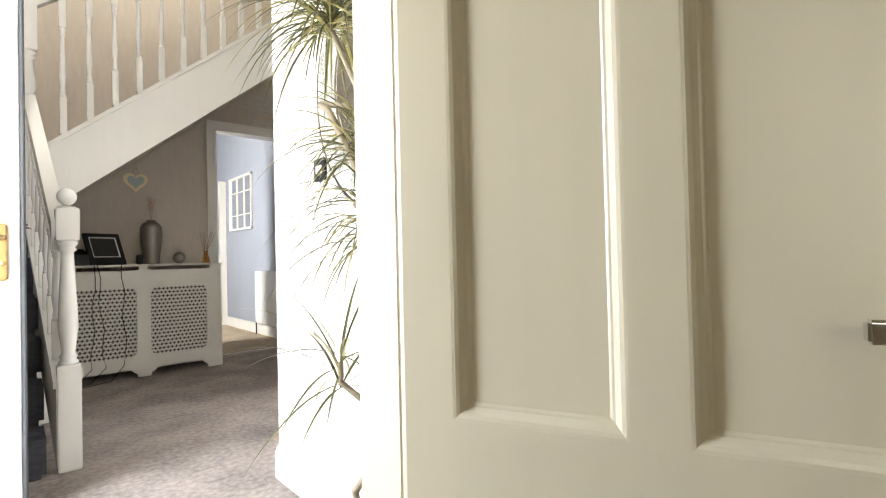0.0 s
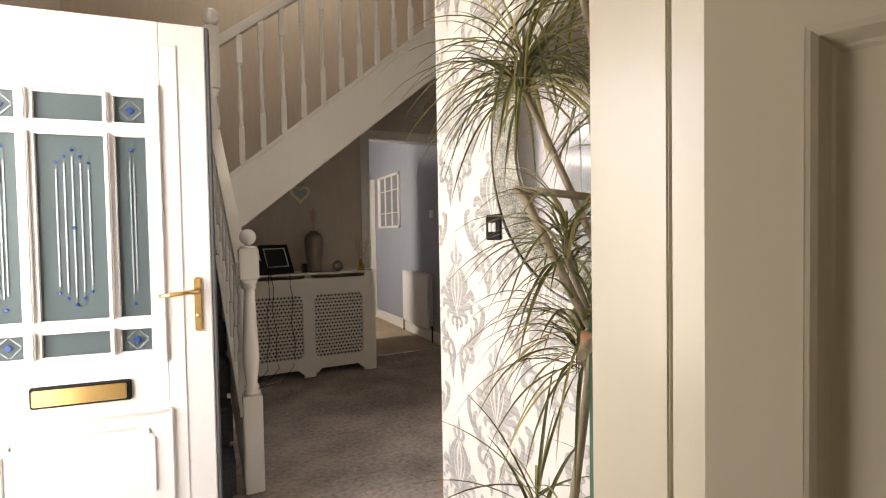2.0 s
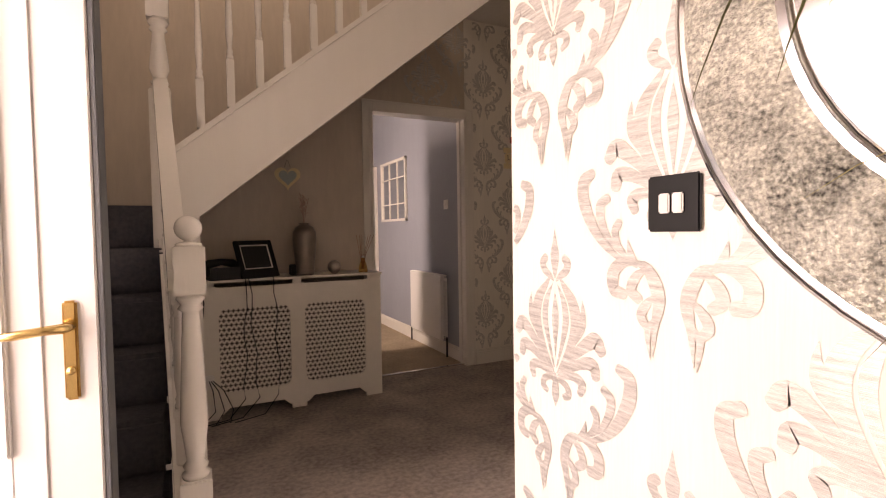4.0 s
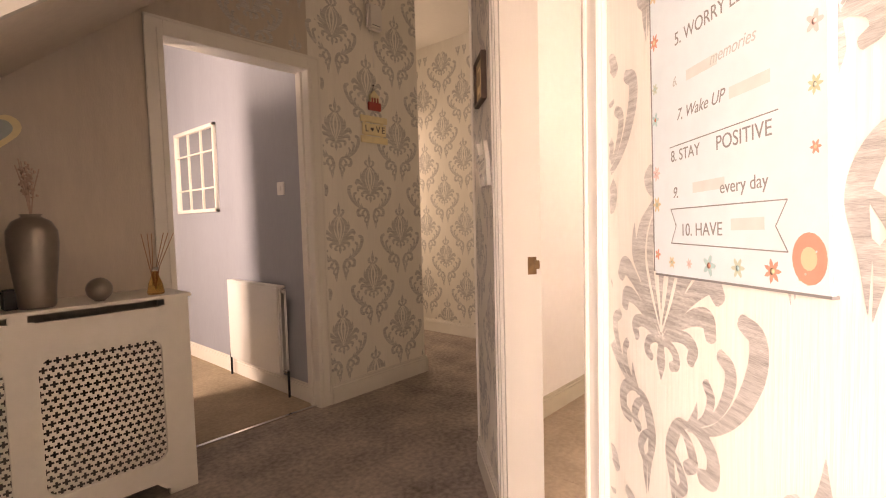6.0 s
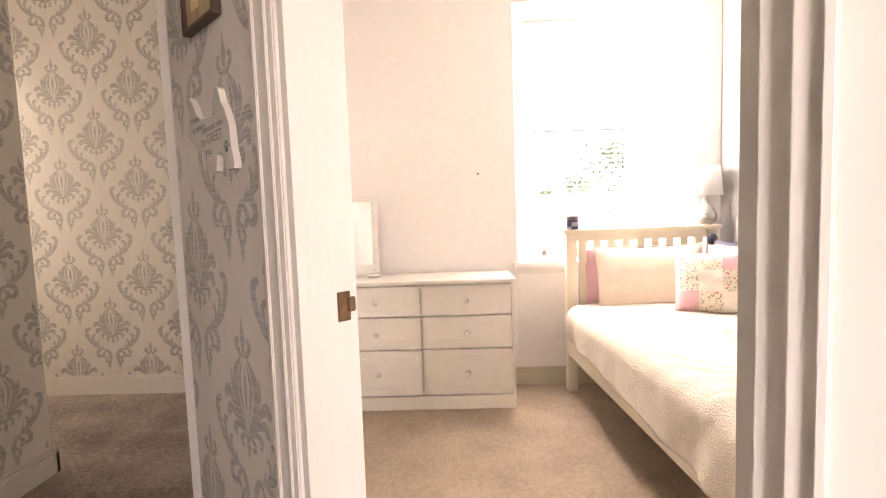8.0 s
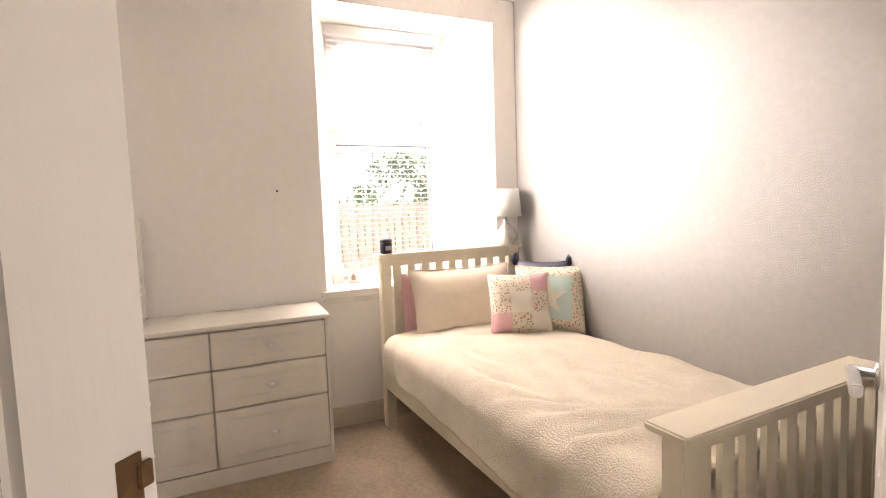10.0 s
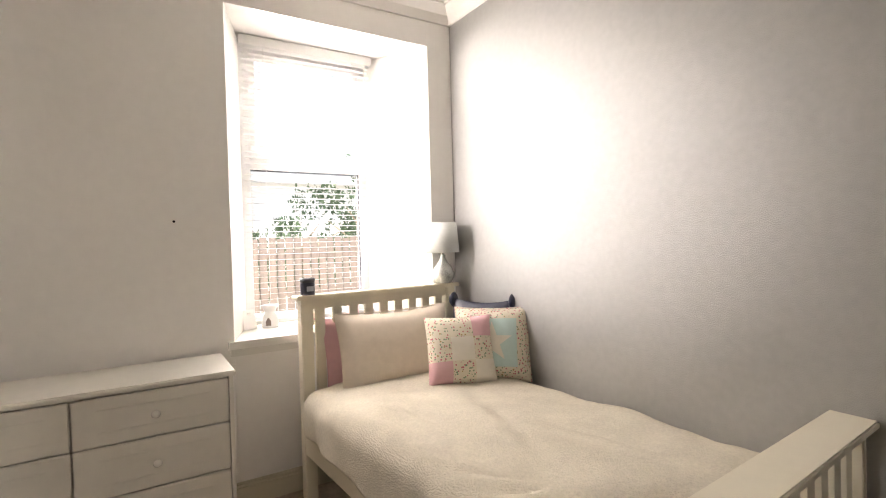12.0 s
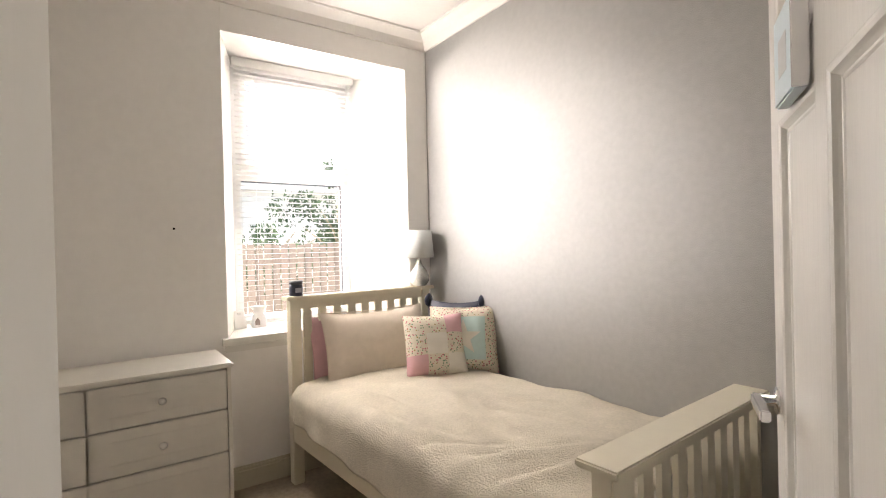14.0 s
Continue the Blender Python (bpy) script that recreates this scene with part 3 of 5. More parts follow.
def turning(z0, z1, r):
    h = z1 - z0
    return [(r * 0.95, z0), (r, z0 + 0.012), (r * 0.72, z0 + 0.022), (r * 0.9, z0 + 0.035), (r * 0.62, z0 + 0.05), (r * 0.98, z0 + h * 0.3), (r * 0.9, z0 + h * 0.45),
            (r * 0.62, z1 - 0.07), (r * 0.6, z1 - 0.05), (r * 0.92, z1 - 0.04), (r * 0.7, z1 - 0.028), (r, z1 - 0.014), (r * 0.95, z1)]


bm = square_turned(B(), 0.52, 2.79, 0.084, [("sq", 0, 0.45), ("turn", turning(0.45, 0.985, 0.038)), ("sq", 0.985, 1.125), ("turn", [(0.035, 1.125), (0.035, 1.132), (0.022, 1.137)]), ("turn", ball(1.128, 0.037))])
part("newel_post", bm, GLOSS, stair)
bm = square_turned(B(), 0.415, 3.66, 0.085, [("sq", 0, 1.78), ("turn", turning(1.78, 2.08, 0.04)), ("sq", 2.08, 2.44), ("turn", [(0.036, 2.44), (0.036, 2.45), (0.022, 2.456)]), ("turn", ball(2.445, 0.05))])
part("newel_post", bm, GLOSS, stair)
UP = Matrix(((1, 0, 0, 0), (0, 0, -1, 3.68), (0, 1, 0, 0), (0, 0, 0, 1)))
sl = 0.828
part("outer_string", prism(B(), [(0.457, 1.17), (0.565, 1.247), (2.42, 1.247 + 1.855 * 0.812), (2.42, 1.51 + 1.963 * sl), (0.457, 1.51)], 0, 0.038, UP), GLOSS, stair)
part("string_cap", prism(B(), [(0.457, 1.508), (2.42, 1.508 + 1.963 * sl), (2.42, 1.538 + 1.963 * sl), (0.457, 1.538)], -0.012, 0.05, UP), GLOSS, stair)
part("under_panel", bx(B(), 0.45, 0.552, 3.648, 3.675, 0, 1.243, 0.004), GLOSS, stair)
part("side_panel", bx(B(), 0.5, 0.54, 3.675, YB, 0, 1.2), GLOSS, stair)
part("handrail", prism(B(), [(0.45, 2.33), (2.42, 2.33 + 1.97 * 0.79), (2.42, 2.395 + 1.97 * 0.79), (0.45, 2.395)], -0.008, 0.045, UP), GLOSS, stair)
# soffit and main flight
part("soffit", prism(B(), [(0.54, 1.25), (2.42, 1.25 + 1.88 * 0.812), (2.42, 1.29 + 1.88 * 0.812), (0.54, 1.29)], -1.08, -0.004, UP), TAUPE, stair)
bal_m = bpy.data.meshes.new("baluster")
bm = square_turned(B(), 0, 0, 0.034, [("sq", 0, 0.22), ("turn", turning(0.22, 0.62, 0.017)), ("sq", 0.62, 0.8)])
bm.to_mesh(bal_m)
bm.free()
bal_m.materials.append(GLOSS)
for k in range(15):
    x = 0.57 + 0.1275 * k
    ob = new("baluster", bal_m)
    ob.parent = stair
    ob.location = (x, 3.661, 1.535 + (x - 0.457) * sl)
for k in range(8):
    x0, z = 0.47 + 0.225 * k, 1.29 + 0.19 * (k + 1)
    part("carpeted_tread", bx(B(), x0 - 0.02, min(x0 + 0.26, 2.4), 3.684, YB, z - 0.035, z, 0.014), STAIR, stair)
    part("carpeted_riser", bx(B(), x0, x0 + 0.02, 3.684, YB, z - 0.19, z - 0.034), STAIR, stair)
for k in range(6):
    y0, z = 2.74 + 0.165 * k, 0.184 * (k + 1)
    part("carpeted_tread", bx(B(), XE, 0.44, y0 - 0.02, y0 + 0.22, z - 0.184, z, 0.018), STAIR, stair)
part("landing", bx(B(), XE, 0.46, 3.72, YB, 1.09, 1.29, 0.018), STAIR, stair)
part("winder_tread", bx(B(), XE, -0.05, 4.0, YB, 1.291, 1.45, 0.03), STAIR, stair)
# lower string, rail and balusters, running away from the first newel
for nm, lo, hi, x0, x1 in (("lower_string", 0.02, 0.36, 0.475, 0.51), ("lower_cap", 0.355, 0.385, 0.465, 0.52), ("lower_handrail", 1.0, 1.06, 0.465, 0.52)):
    m = Matrix(((0, 0, 1, 0), (1, 0, 0, 0), (0, 1, 0, 0), (0, 0, 0, 1)))
    bm = prism(B(), [(2.77, lo), (3.63, lo + 0.77), (3.63, hi + 0.77), (2.77, hi)], 0, x1 - x0, m)
    for v in bm.verts:
        v.co.x += x0 - 0.075 * (v.co.y - 2.77) / 0.86
    part(nm, bm, GLOSS, stair)
for k in range(7):
    y = 2.86 + 0.115 * k
    ob = new("baluster", bal_m)
    ob.parent = stair
    ob.location = (0.492 - 0.075 * (y - 2.77) / 0.86, y, 0.385 + (y - 2.77) * 0.895)
    ob.scale = (1, 1, 0.78)


# ---- radiator cover with what stands on it ----
def plus_sheet(bm, u0, u1, z0, z1, y, a=0.0285):
    """A sheet pierced with staggered plus-shaped holes."""
    n, mrow = int((u1 - u0) / a), int((z1 - z0) / a)
    a, b = (u1 - u0) / n, (z1 - z0) / mrow
    ks = (0.0, 0.08, 0.36, 0.64, 0.92, 1.0)
    for j in range(mrow):
        for i in range(-1, n):
            ox = 0.5 * a if j % 2 else 0.0
            for p in range(5):
                for q in range(5):
                    if (p == 2 and 1 <= q <= 3) or (q == 2 and 1 <= p <= 3):
                        continue
                    xa, xb = u0 + i * a + ox + ks[p] * a, u0 + i * a + ox + ks[p + 1] * a
                    xa, xb = max(xa, u0), min(xb, u1)
                    if xb - xa < 1e-5:
                        continue
                    za, zb = z0 + (j + ks[q]) * b, z0 + (j + ks[q + 1]) * b
                    bm.faces.new([bm.verts.new((x, y, z)) for x, z in ((xa, za), (xb, za), (xb, zb), (xa, zb))])


def rounded_frame(bm, u0, u1, z0, z1, r, y0, y1):
    """Fills the four corners of an opening so that it reads as rounded."""
    for cx, cz, sx, sz in ((u0, z0, 1, 1), (u1, z0, -1, 1), (u0, z1, 1, -1), (u1, z1, -1, -1)):
        pts = [(cx, cz)] + [(cx + sx * (r - r * math.sin(t)), cz + sz * (r - r * math.cos(t))) for t in [math.pi / 2 * k / 6 for k in range(7)]]
        prism(bm, pts, -y1, -y0, Matrix(((1, 0, 0, 0), (0, 0, -1, 0), (0, 1, 0, 0), (0, 0, 0, 1))))


def radiator_cover():
    c = empty("radiator_cover", pose(0, 4.53, 0), "white radiator cover with pierced grilles in the front", "radiator cover")
    L, R, D, HT = 0.54, 1.695, YB - 4.53 - 0.003, 0.872
    gr = [(0.64, 1.07), (1.165, 1.58)]
    g0, g1 = 0.16, 0.69
    bm = B()
    yA, yB = 0.0, 0.018
    us = [L, gr[0][0], gr[0][1], gr[1][0], gr[1][1], R]
    for k in (0, 2, 4):
        bx(bm, us[k], us[k + 1], yA, yB, 0 if k != 4 else 0, 0.83)
    for a, b in gr:
        bx(bm, a, b, yA, yB, g1, 0.825)
        bx(bm, a, b, yA, yB, 0.065, g0)
        prism(bm, [(a, 0.066), (a + 0.05, 0.066), (a + 0.03, 0.045), (a + 0.012, 0.03), (a, 0.03)], -yB, -yA, Matrix(((1, 0, 0, 0), (0, 0, -1, 0), (0, 1, 0, 0), (0, 0, 0, 1))))
        prism(bm, [(b, 0.066), (b - 0.05, 0.066), (b - 0.03, 0.045), (b - 0.012, 0.03), (b, 0.03)], -yB, -yA, Matrix(((1, 0, 0, 0), (0, 0, -1, 0), (0, 1, 0, 0), (0, 0, 0, 1))))
        rounded_frame(bm, a, b, g0, g1, 0.05, yA, yB)
    for a, b in ((L, gr[0][0] - 0.02), (gr[0][1] + 0.02, gr[1][0] - 0.02), (gr[1][1] + 0.02, R)):
        bx(bm, a, b, yA, yB, 0.83, 0.857)
    part("front_panel", bm, MDF, c)
    for a, b in gr:
        bm = B()
        plus_sheet(bm, a, b, g0, g1, 0.008)
        part("grille", bm, MDF, c, "sheet pierced with small crosses")
    part("side_panel", bx(B(), R - 0.018, R, yB, D, 0, 0.857), MDF, c)
    part("side_panel", bx(B(), L, L + 0.018, yB, D, 0, 0.857), MDF, c)
    part("top", bx(B(), L - 0.012, R + 0.012, -0.014, D, 0.857, HT, 0.004), MDF, c)
    # Pale radiator coloured dark brown: the shade seen through the grille holes.
    part("hidden_radiator", bx(B(), L + 0.06, R - 0.06, 0.1, 0.16, 0.12, 0.72, 0.01), material("grille_shade_brown", (0.1, 0.085, 0.07), 0.7, vary=0.1), c)
    return c


radiator_cover()
TOP = 0.8725


def photo_frame(m):
    f = empty("digital_photo_frame", m, "black photo frame with a pale inner border, leaning on its stand", "photo frame")
    lean = Matrix.Rotation(radians(-24), 4, "X")
    bm = B()
    for a, b, c, d in ((-0.13, -0.1, 0, 0.26), (0.1, 0.13, 0, 0.26), (-0.1, 0.1, 0, 0.06), (-0.1, 0.1, 0.23, 0.26)):
        bx(bm, a, b, -0.012, 0.012, c, d, 0.003, lean)
    part("frame", bm, BLACK, f)
    part("screen", bx(B(), -0.1, 0.1, -0.002, 0.004, 0.06, 0.23, m=lean), material("dark_screen", (0.012, 0.015, 0.015), 0.3, vary=0.1, bump=0), f)
    bm = B()
    for a, b, c, d in ((-0.1, -0.092, 0.06, 0.23), (0.092, 0.1, 0.06, 0.23), (-0.092, 0.092, 0.06, 0.068), (-0.092, 0.092, 0.222, 0.23)):
        bx(bm, a, b, -0.008, 0.0, c, d, 0.001, lean)
    part("inner_border", bm, ENAMEL, f, "white inner border")
    part("stand", bx(B(), -0.1, 0.1, 0.0, 0.09, 0, 0.03, 0.01), BLACK, f)


photo_frame(pose(0.9, 4.57, TOP, 0, 0, 24))


def telephone(m):
    t = empty("telephone", m, "black corded telephone with a curved handset", "telephone")
    part("body", prism(B(), [(-0.09, 0), (0.09, 0), (0.085, 0.02), (0.0, 0.05), (-0.085, 0.07)], -0.08, 0.08, Matrix(((0, 0, 1, 0), (1, 0, 0, 0), (0, 1, 0, 0), (0, 0, 0, 1)))), BLACK, t)
    part("handset", tube(B(), [(-0.1, 0.02, 0.06), (-0.06, 0.02, 0.085), (0.0, 0.02, 0.095), (0.06, 0.02, 0.085), (0.11, 0.02, 0.05)], [0.026, 0.024, 0.019, 0.024, 0.027], 12), BLACK, t)


telephone(pose(0.67, 4.615, TOP, 0, 0, 12) @ Matrix.Scale(1.15, 4))
v = empty("vase", pose(1.19, 4.62, TOP), "tall pewter glazed vase holding pale dried twigs", "vase")
part("body", lathe(B(), [(0.0, 0), (0.055, 0), (0.06, 0.01), (0.062, 0.06), (0.072, 0.15), (0.08, 0.24), (0.078, 0.29), (0.06, 0.325), (0.035, 0.34), (0.03, 0.345), (0.036, 0.352), (0.0, 0.352)], 28), PEWTER, v)
random.seed(4)
for k in range(7):
    a, l = random.uniform(0, 6.28), random.uniform(0.16, 0.24)
    bm = tube(B(), [(0, 0, 0.34), (0.012 * math.cos(a), 0.012 * math.sin(a), 0.34 + l * 0.5), (0.035 * math.cos(a), 0.03 * math.sin(a), 0.34 + l)], 0.0022, 5)
    for j in range(9):
        q = Vector((0.012 * math.cos(a), 0.012 * math.sin(a), 0.34 + l * (0.45 + 0.06 * j)))
        bx(bm, -0.006, 0.006, -0.002, 0.002, -0.004, 0.004, m=Matrix.Translation(q + Vector((random.uniform(-0.014, 0.014), random.uniform(-0.014, 0.014), 0))) @ Euler((a, j, k)).to_matrix().to_4x4())
    part("twig", bm, material("dried_twig", (0.5, 0.36, 0.28), 0.8, vary=0.2) if k == 0 else bpy.data.materials["dried_twig"], v)
o = empty("ornament_ball", pose(1.385, 4.6, TOP), "round pewter ball ornament", "ornament")
part("body", lathe(B(), [(0.02, 0)] + [(0.047 * math.sin(a), 0.047 - 0.047 * math.cos(a)) for a in [math.pi * k / 14 for k in range(2, 14)]] + [(0.006, 0.094)], 24), PEWTER, o)
o = empty("tealight_holder", pose(1.12, 4.64, TOP), "small black square tealight holder", "candle holder")
part("body", bx(B(), -0.03, 0.03, -0.03, 0.03, 0, 0.075, 0.006), BLACK, o)
o = empty("reed_diffuser", pose(1.595, 4.61, TOP), "amber glass reed diffuser with brown reeds", "reed diffuser")
part("bottle", lathe(B(), [(0.0, 0), (0.032, 0), (0.034, 0.008), (0.026, 0.05), (0.013, 0.085), (0.012, 0.115), (0.0, 0.115)], 20), AMBER, o)
part("collar", lathe(B(), [(0.0125, 0.1), (0.0145, 0.1), (0.0145, 0.118), (0.0, 0.118)], 16), CHROME, o)
for k in range(6):
    a = 1.05 * k
    part("reed", tube(B(), [(0, 0, 0.02), (0.02 * math.cos(a), 0.01 * math.sin(a), 0.12), (0.065 * math.cos(a) + 0.02, 0.03 * math.sin(a), 0.265)], 0.0018, 5), REED, o)


def heart(parent_name, m, size, label):
    h = empty(parent_name, m, label, "wall ornament")
    def outline(s):
        return [(s * 0.0312 * 16 * math.sin(t) ** 3, s * 0.0312 * (13 * math.cos(t) - 5 * math.cos(2 * t) - 2 * math.cos(3 * t) - math.cos(4 * t))) for t in [2 * math.pi * k / 36 for k in range(36)]]
    part("body", prism(B(), outline(size), 0.001, 0.014), CREAM_WOOD, h)
    part("inset", prism(B(), outline(size * 0.68), 0.014, 0.019), material("duck_egg_paint", (0.4, 0.47, 0.46), 0.6), h, "pale blue-grey inset heart")
    part("cord", tube(B(), [(-0.02, 0.07, 0.01), (-0.004, 0.12, 0.005), (0.004, 0.12, 0.005), (0.02, 0.07, 0.01)], 0.002, 6), STEM, h)


heart("hanging_heart", F_LOVE @ pose(1.126, 1.559, 0), 0.18, "cream wooden heart hanging on the papered wall")
random.seed(9)
for x0, x1 in ((0.8, 0.78), (0.82, 0.86), (0.97, 0.99)):
    pts = [(x0, 4.56, TOP + 0.004), (x0, 4.512, TOP - 0.004)]
    for k in range(1, 9):
        pts.append((x0 + (x1 - x0) * k / 8 + 0.012 * math.sin(k * 1.7 + x0 * 30), 4.507 - 0.006 * (k % 2), TOP - 0.095 * k))
    pts += [(x1 - 0.1, 4.47, 0.012), (x1 - 0.28, 4.42, 0.006)]
    part("cable", tube(B(), pts, 0.0028, 6), BLACK)
for ob in [q for q in scene.objects if q.name.startswith("cable")]:
    tagged(ob, "thin black cable hanging down the radiator cover", "cable", "cables over the radiator cover")
ob = part("phone_cord", tube(B(), [(0.56, 4.6, TOP + 0.01), (0.545, 4.51, 0.82), (0.56, 4.49, 0.74), (0.545, 4.5, 0.6), (0.55, 4.5, 0.4), (0.545, 4.5, 0.25)], 0.004, 6), BLACK)
tagged(ob, "black telephone cord hanging beside the radiator cover", "cable")
o = empty("wall_socket_adapter", pose(0.575, 4.50, 0.2), "white plug adapter with black leads", "plug")
part("body", bx(B(), -0.03, 0.03, 0.0, 0.029, 0.0, 0.09, 0.008), ENAMEL, o)
for k in range(3):
    part("lead", tube(B(), [(0.01 * k, 0.0, 0.06), (0.02 + 0.03 * k, -0.03, 0.0), (0.03 + 0.05 * k, -0.05, -0.12), (0.08 * k - 0.05, -0.07, -0.194)], 0.003, 6), BLACK, o)

# ---- room past the hall ----
def grid_mirror(m, w=0.42, h=0.72):
    g = empty("window_mirror", m, "white framed mirror divided like a window", "mirror")
    part("glass", bx(B(), -w / 2 + 0.02, w / 2 - 0.02, -h / 2 + 0.02, h / 2 - 0.02, 0.004, 0.01), MIRROR, g)
    bm = B()
    for a, b, c, d in ((-w / 2, -w / 2 + 0.028, -h / 2, h / 2), (w / 2 - 0.028, w / 2, -h / 2, h / 2), (-w / 2, w / 2, -h / 2, -h / 2 + 0.028), (-w / 2, w / 2, h / 2 - 0.028, h / 2)):
        bx(bm, a, b, c, d, 0.001, 0.028, 0.003)
    part("frame", bm, GLOSS, g)
    for k in (-1, 1):
        part("glazing_bar", bx(B(), k * w * 0.16 - 0.006, k * w * 0.16 + 0.006, -h / 2 + 0.028, h / 2 - 0.028, 0.01, 0.02, 0.002), GLOSS, g)
    for z in (-h * 0.22, h * 0.2):
        part("glazing_bar", bx(B(), -w / 2 + 0.028, w / 2 - 0.028, z - 0.006, z + 0.006, 0.01, 0.021, 0.002), GLOSS, g)


grid_mirror(F_KITCHEN @ pose(-6.57, 1.626, 0), 0.8, 0.7)


def radiator(m, w=0.56, h=0.6):
    r = empty("radiator", m, "white panel radiator with a valve at each end", "radiator")
    bm = bx(B(), -w / 2, w / 2, 0, h, 0.05, 0.08, 0.012)
    part("panel", bm, ENAMEL, r)
    part("top_grille", bx(B(), -w / 2, w / 2, h - 0.012, h + 0.004, 0.02, 0.078, 0.004), ENAMEL, r)
    part("back_panel", bx(B(), -w / 2, w / 2, 0.02, h - 0.02, 0.014, 0.03, 0.006), ENAMEL, r)
    for s in (-1, 1):
        v = part("valve", tube(B(), [(s * w / 2, 0.03, 0.05), (s * (w / 2 + 0.045), 0.03, 0.05)], 0.012, 10), CHROME, r)
        part("bleed_plug", tube(B(), [(s * w / 2, h - 0.035, 0.05), (s * (w / 2 + 0.022), h - 0.035, 0.05)], 0.011, 10), ENAMEL, r)
        part("pipe", tube(B(), [(s * (w / 2 + 0.045), 0.035, 0.05), (s * (w / 2 + 0.045), -0.14, 0.05)], 0.008, 8), BLACK, v)
    for s in (-1, 1):
        part("bracket", bx(B(), s * w * 0.3 - 0.015, s * w * 0.3 + 0.015, 0.1, h - 0.1, 0.001, 0.016), ENAMEL, r)


radiator(F_KITCHEN @ pose(-5.58, 0.15, 0), 0.74, 0.6)
structure("door_far_edge", [(2.5, 2.584, 7.16, 7.2, 0.006, 1.98)], GLOSS, "edge of a white door at the far end of the room", "door")
o = empty("light_switch_white", F_KITCHEN @ pose(-5.235, 1.4, 0), "white plastic light switch on the slate wall", "light switch")
part("plate", bx(B(), -0.043, 0.043, -0.043, 0.043, 0.001, 0.01, 0.003), ENAMEL, o)
part("rocker", bx(B(), -0.01, 0.01, -0.016, 0.016, 0.01, 0.015, 0.002), ENAMEL, o)
o = empty("latch_keep", pose(2.5675, YB + 0.075, 0.91), "dark metal latch keep on the door lining", "latch")
part("plate", bx(B(), -0.003, 0.0, -0.012, 0.012, -0.03, 0.03, 0.001), BLACK, o)
part("lip", bx(B(), -0.006, -0.002, -0.016, 0.004, -0.008, 0.012, 0.001), BLACK, o)
o = empty("latch_keep", SPLAY @ pose(S1 - 0.022, -0.09, 1.0), "worn brass strike plate on the white lining", "latch")
part("plate", bx(B(), -0.003, 0.0, -0.018, 0.012, -0.03, 0.03, 0.001), material("worn_brass", (0.2, 0.12, 0.06), 0.45, 0.7, vary=0.4), o)
part("lip", bx(B(), -0.008, -0.002, -0.028, -0.01, -0.012, 0.018, 0.002), bpy.data.materials["worn_brass"], o)


# ---- signs and fittings of the hall ----
def love_sign(m):
    s = empty("love_sign", m, "cream slatted wooden sign lettered LOVE", "sign")
    for z0, z1, w in ((-0.092, -0.048, 0.118), (-0.04, 0.038, 0.105), (0.046, 0.09, 0.118)):
        part("slat", bx(B(), -w, w, z0, z1, 0.004, 0.016, 0.003), CREAM_WOOD, s)
    for x in (-0.075, 0.075):
        part("batten", bx(B(), x - 0.012, x + 0.012, -0.09, 0.09, 0.0005, 0.004), CREAM_WOOD, s)
    for ch, x in (("L", -0.07), ("V", 0.03), ("E", 0.075)):
        words("letter", ch, 0.062, Matrix.Translation((x, 0, 0.0165)), LETTER, s)
    pts = [(0.0009 * 16 * math.sin(t) ** 3 - 0.022, 0.0009 * (13 * math.cos(t) - 5 * math.cos(2 * t) - 2 * math.cos(3 * t) - math.cos(4 * t))) for t in [2 * math.pi * k / 24 for k in range(24)]]
    part("heart_letter", prism(B(), pts, 0.016, 0.018), LETTER, s)


love_sign(F_LOVE @ pose(3.082, 1.791, 0))
o = empty("red_hanging_ornament", F_LOVE @ pose(3.09, 1.921, 0), "small red and cream house ornament hanging on a nail", "wall ornament")
part("base", bx(B(), -0.055, 0.055, 0, 0.055, 0.002, 0.02, 0.004), RED, o)
part("house", prism(B(), [(-0.04, 0.055), (0.04, 0.055), (0.04, 0.1), (0.0, 0.135), (-0.04, 0.1)], 0.003, 0.016), CREAM_WOOD, o)
for x in (-0.022, 0.002, 0.026):
    part("figure", bx(B(), x - 0.008, x + 0.006, 0.045, 0.085, 0.016, 0.021, 0.003), RED, o)
part("cord", tube(B(), [(-0.02, 0.115, 0.008), (0, 0.17, 0.006), (0.02, 0.115, 0.008)], 0.0015, 5), STEM, o)
part("nail", lathe(B(), [(0, 0), (0.004, 0), (0.006, 0.012), (0, 0.013)], 10, pose(0, 0.17, 0)), BLACK, o)
o = empty("door_chime", F_LOVE @ pose(3.102, 2.54, 0), "white plastic door chime box on the wallpaper", "door chime")
part("cover", bx(B(), -0.06, 0.06, -0.085, 0.085, 0.001, 0.045, 0.012), ENAMEL, o)
part("slot", bx(B(), -0.035, 0.035, -0.06, -0.055, 0.045, 0.046), PRINT, o)
part("wire", tube(B(), [(0, -0.085, 0.004), (0.004, -0.2, 0.004), (-0.003, -0.33, 0.004)], 0.0025, 5), ENAMEL, o)


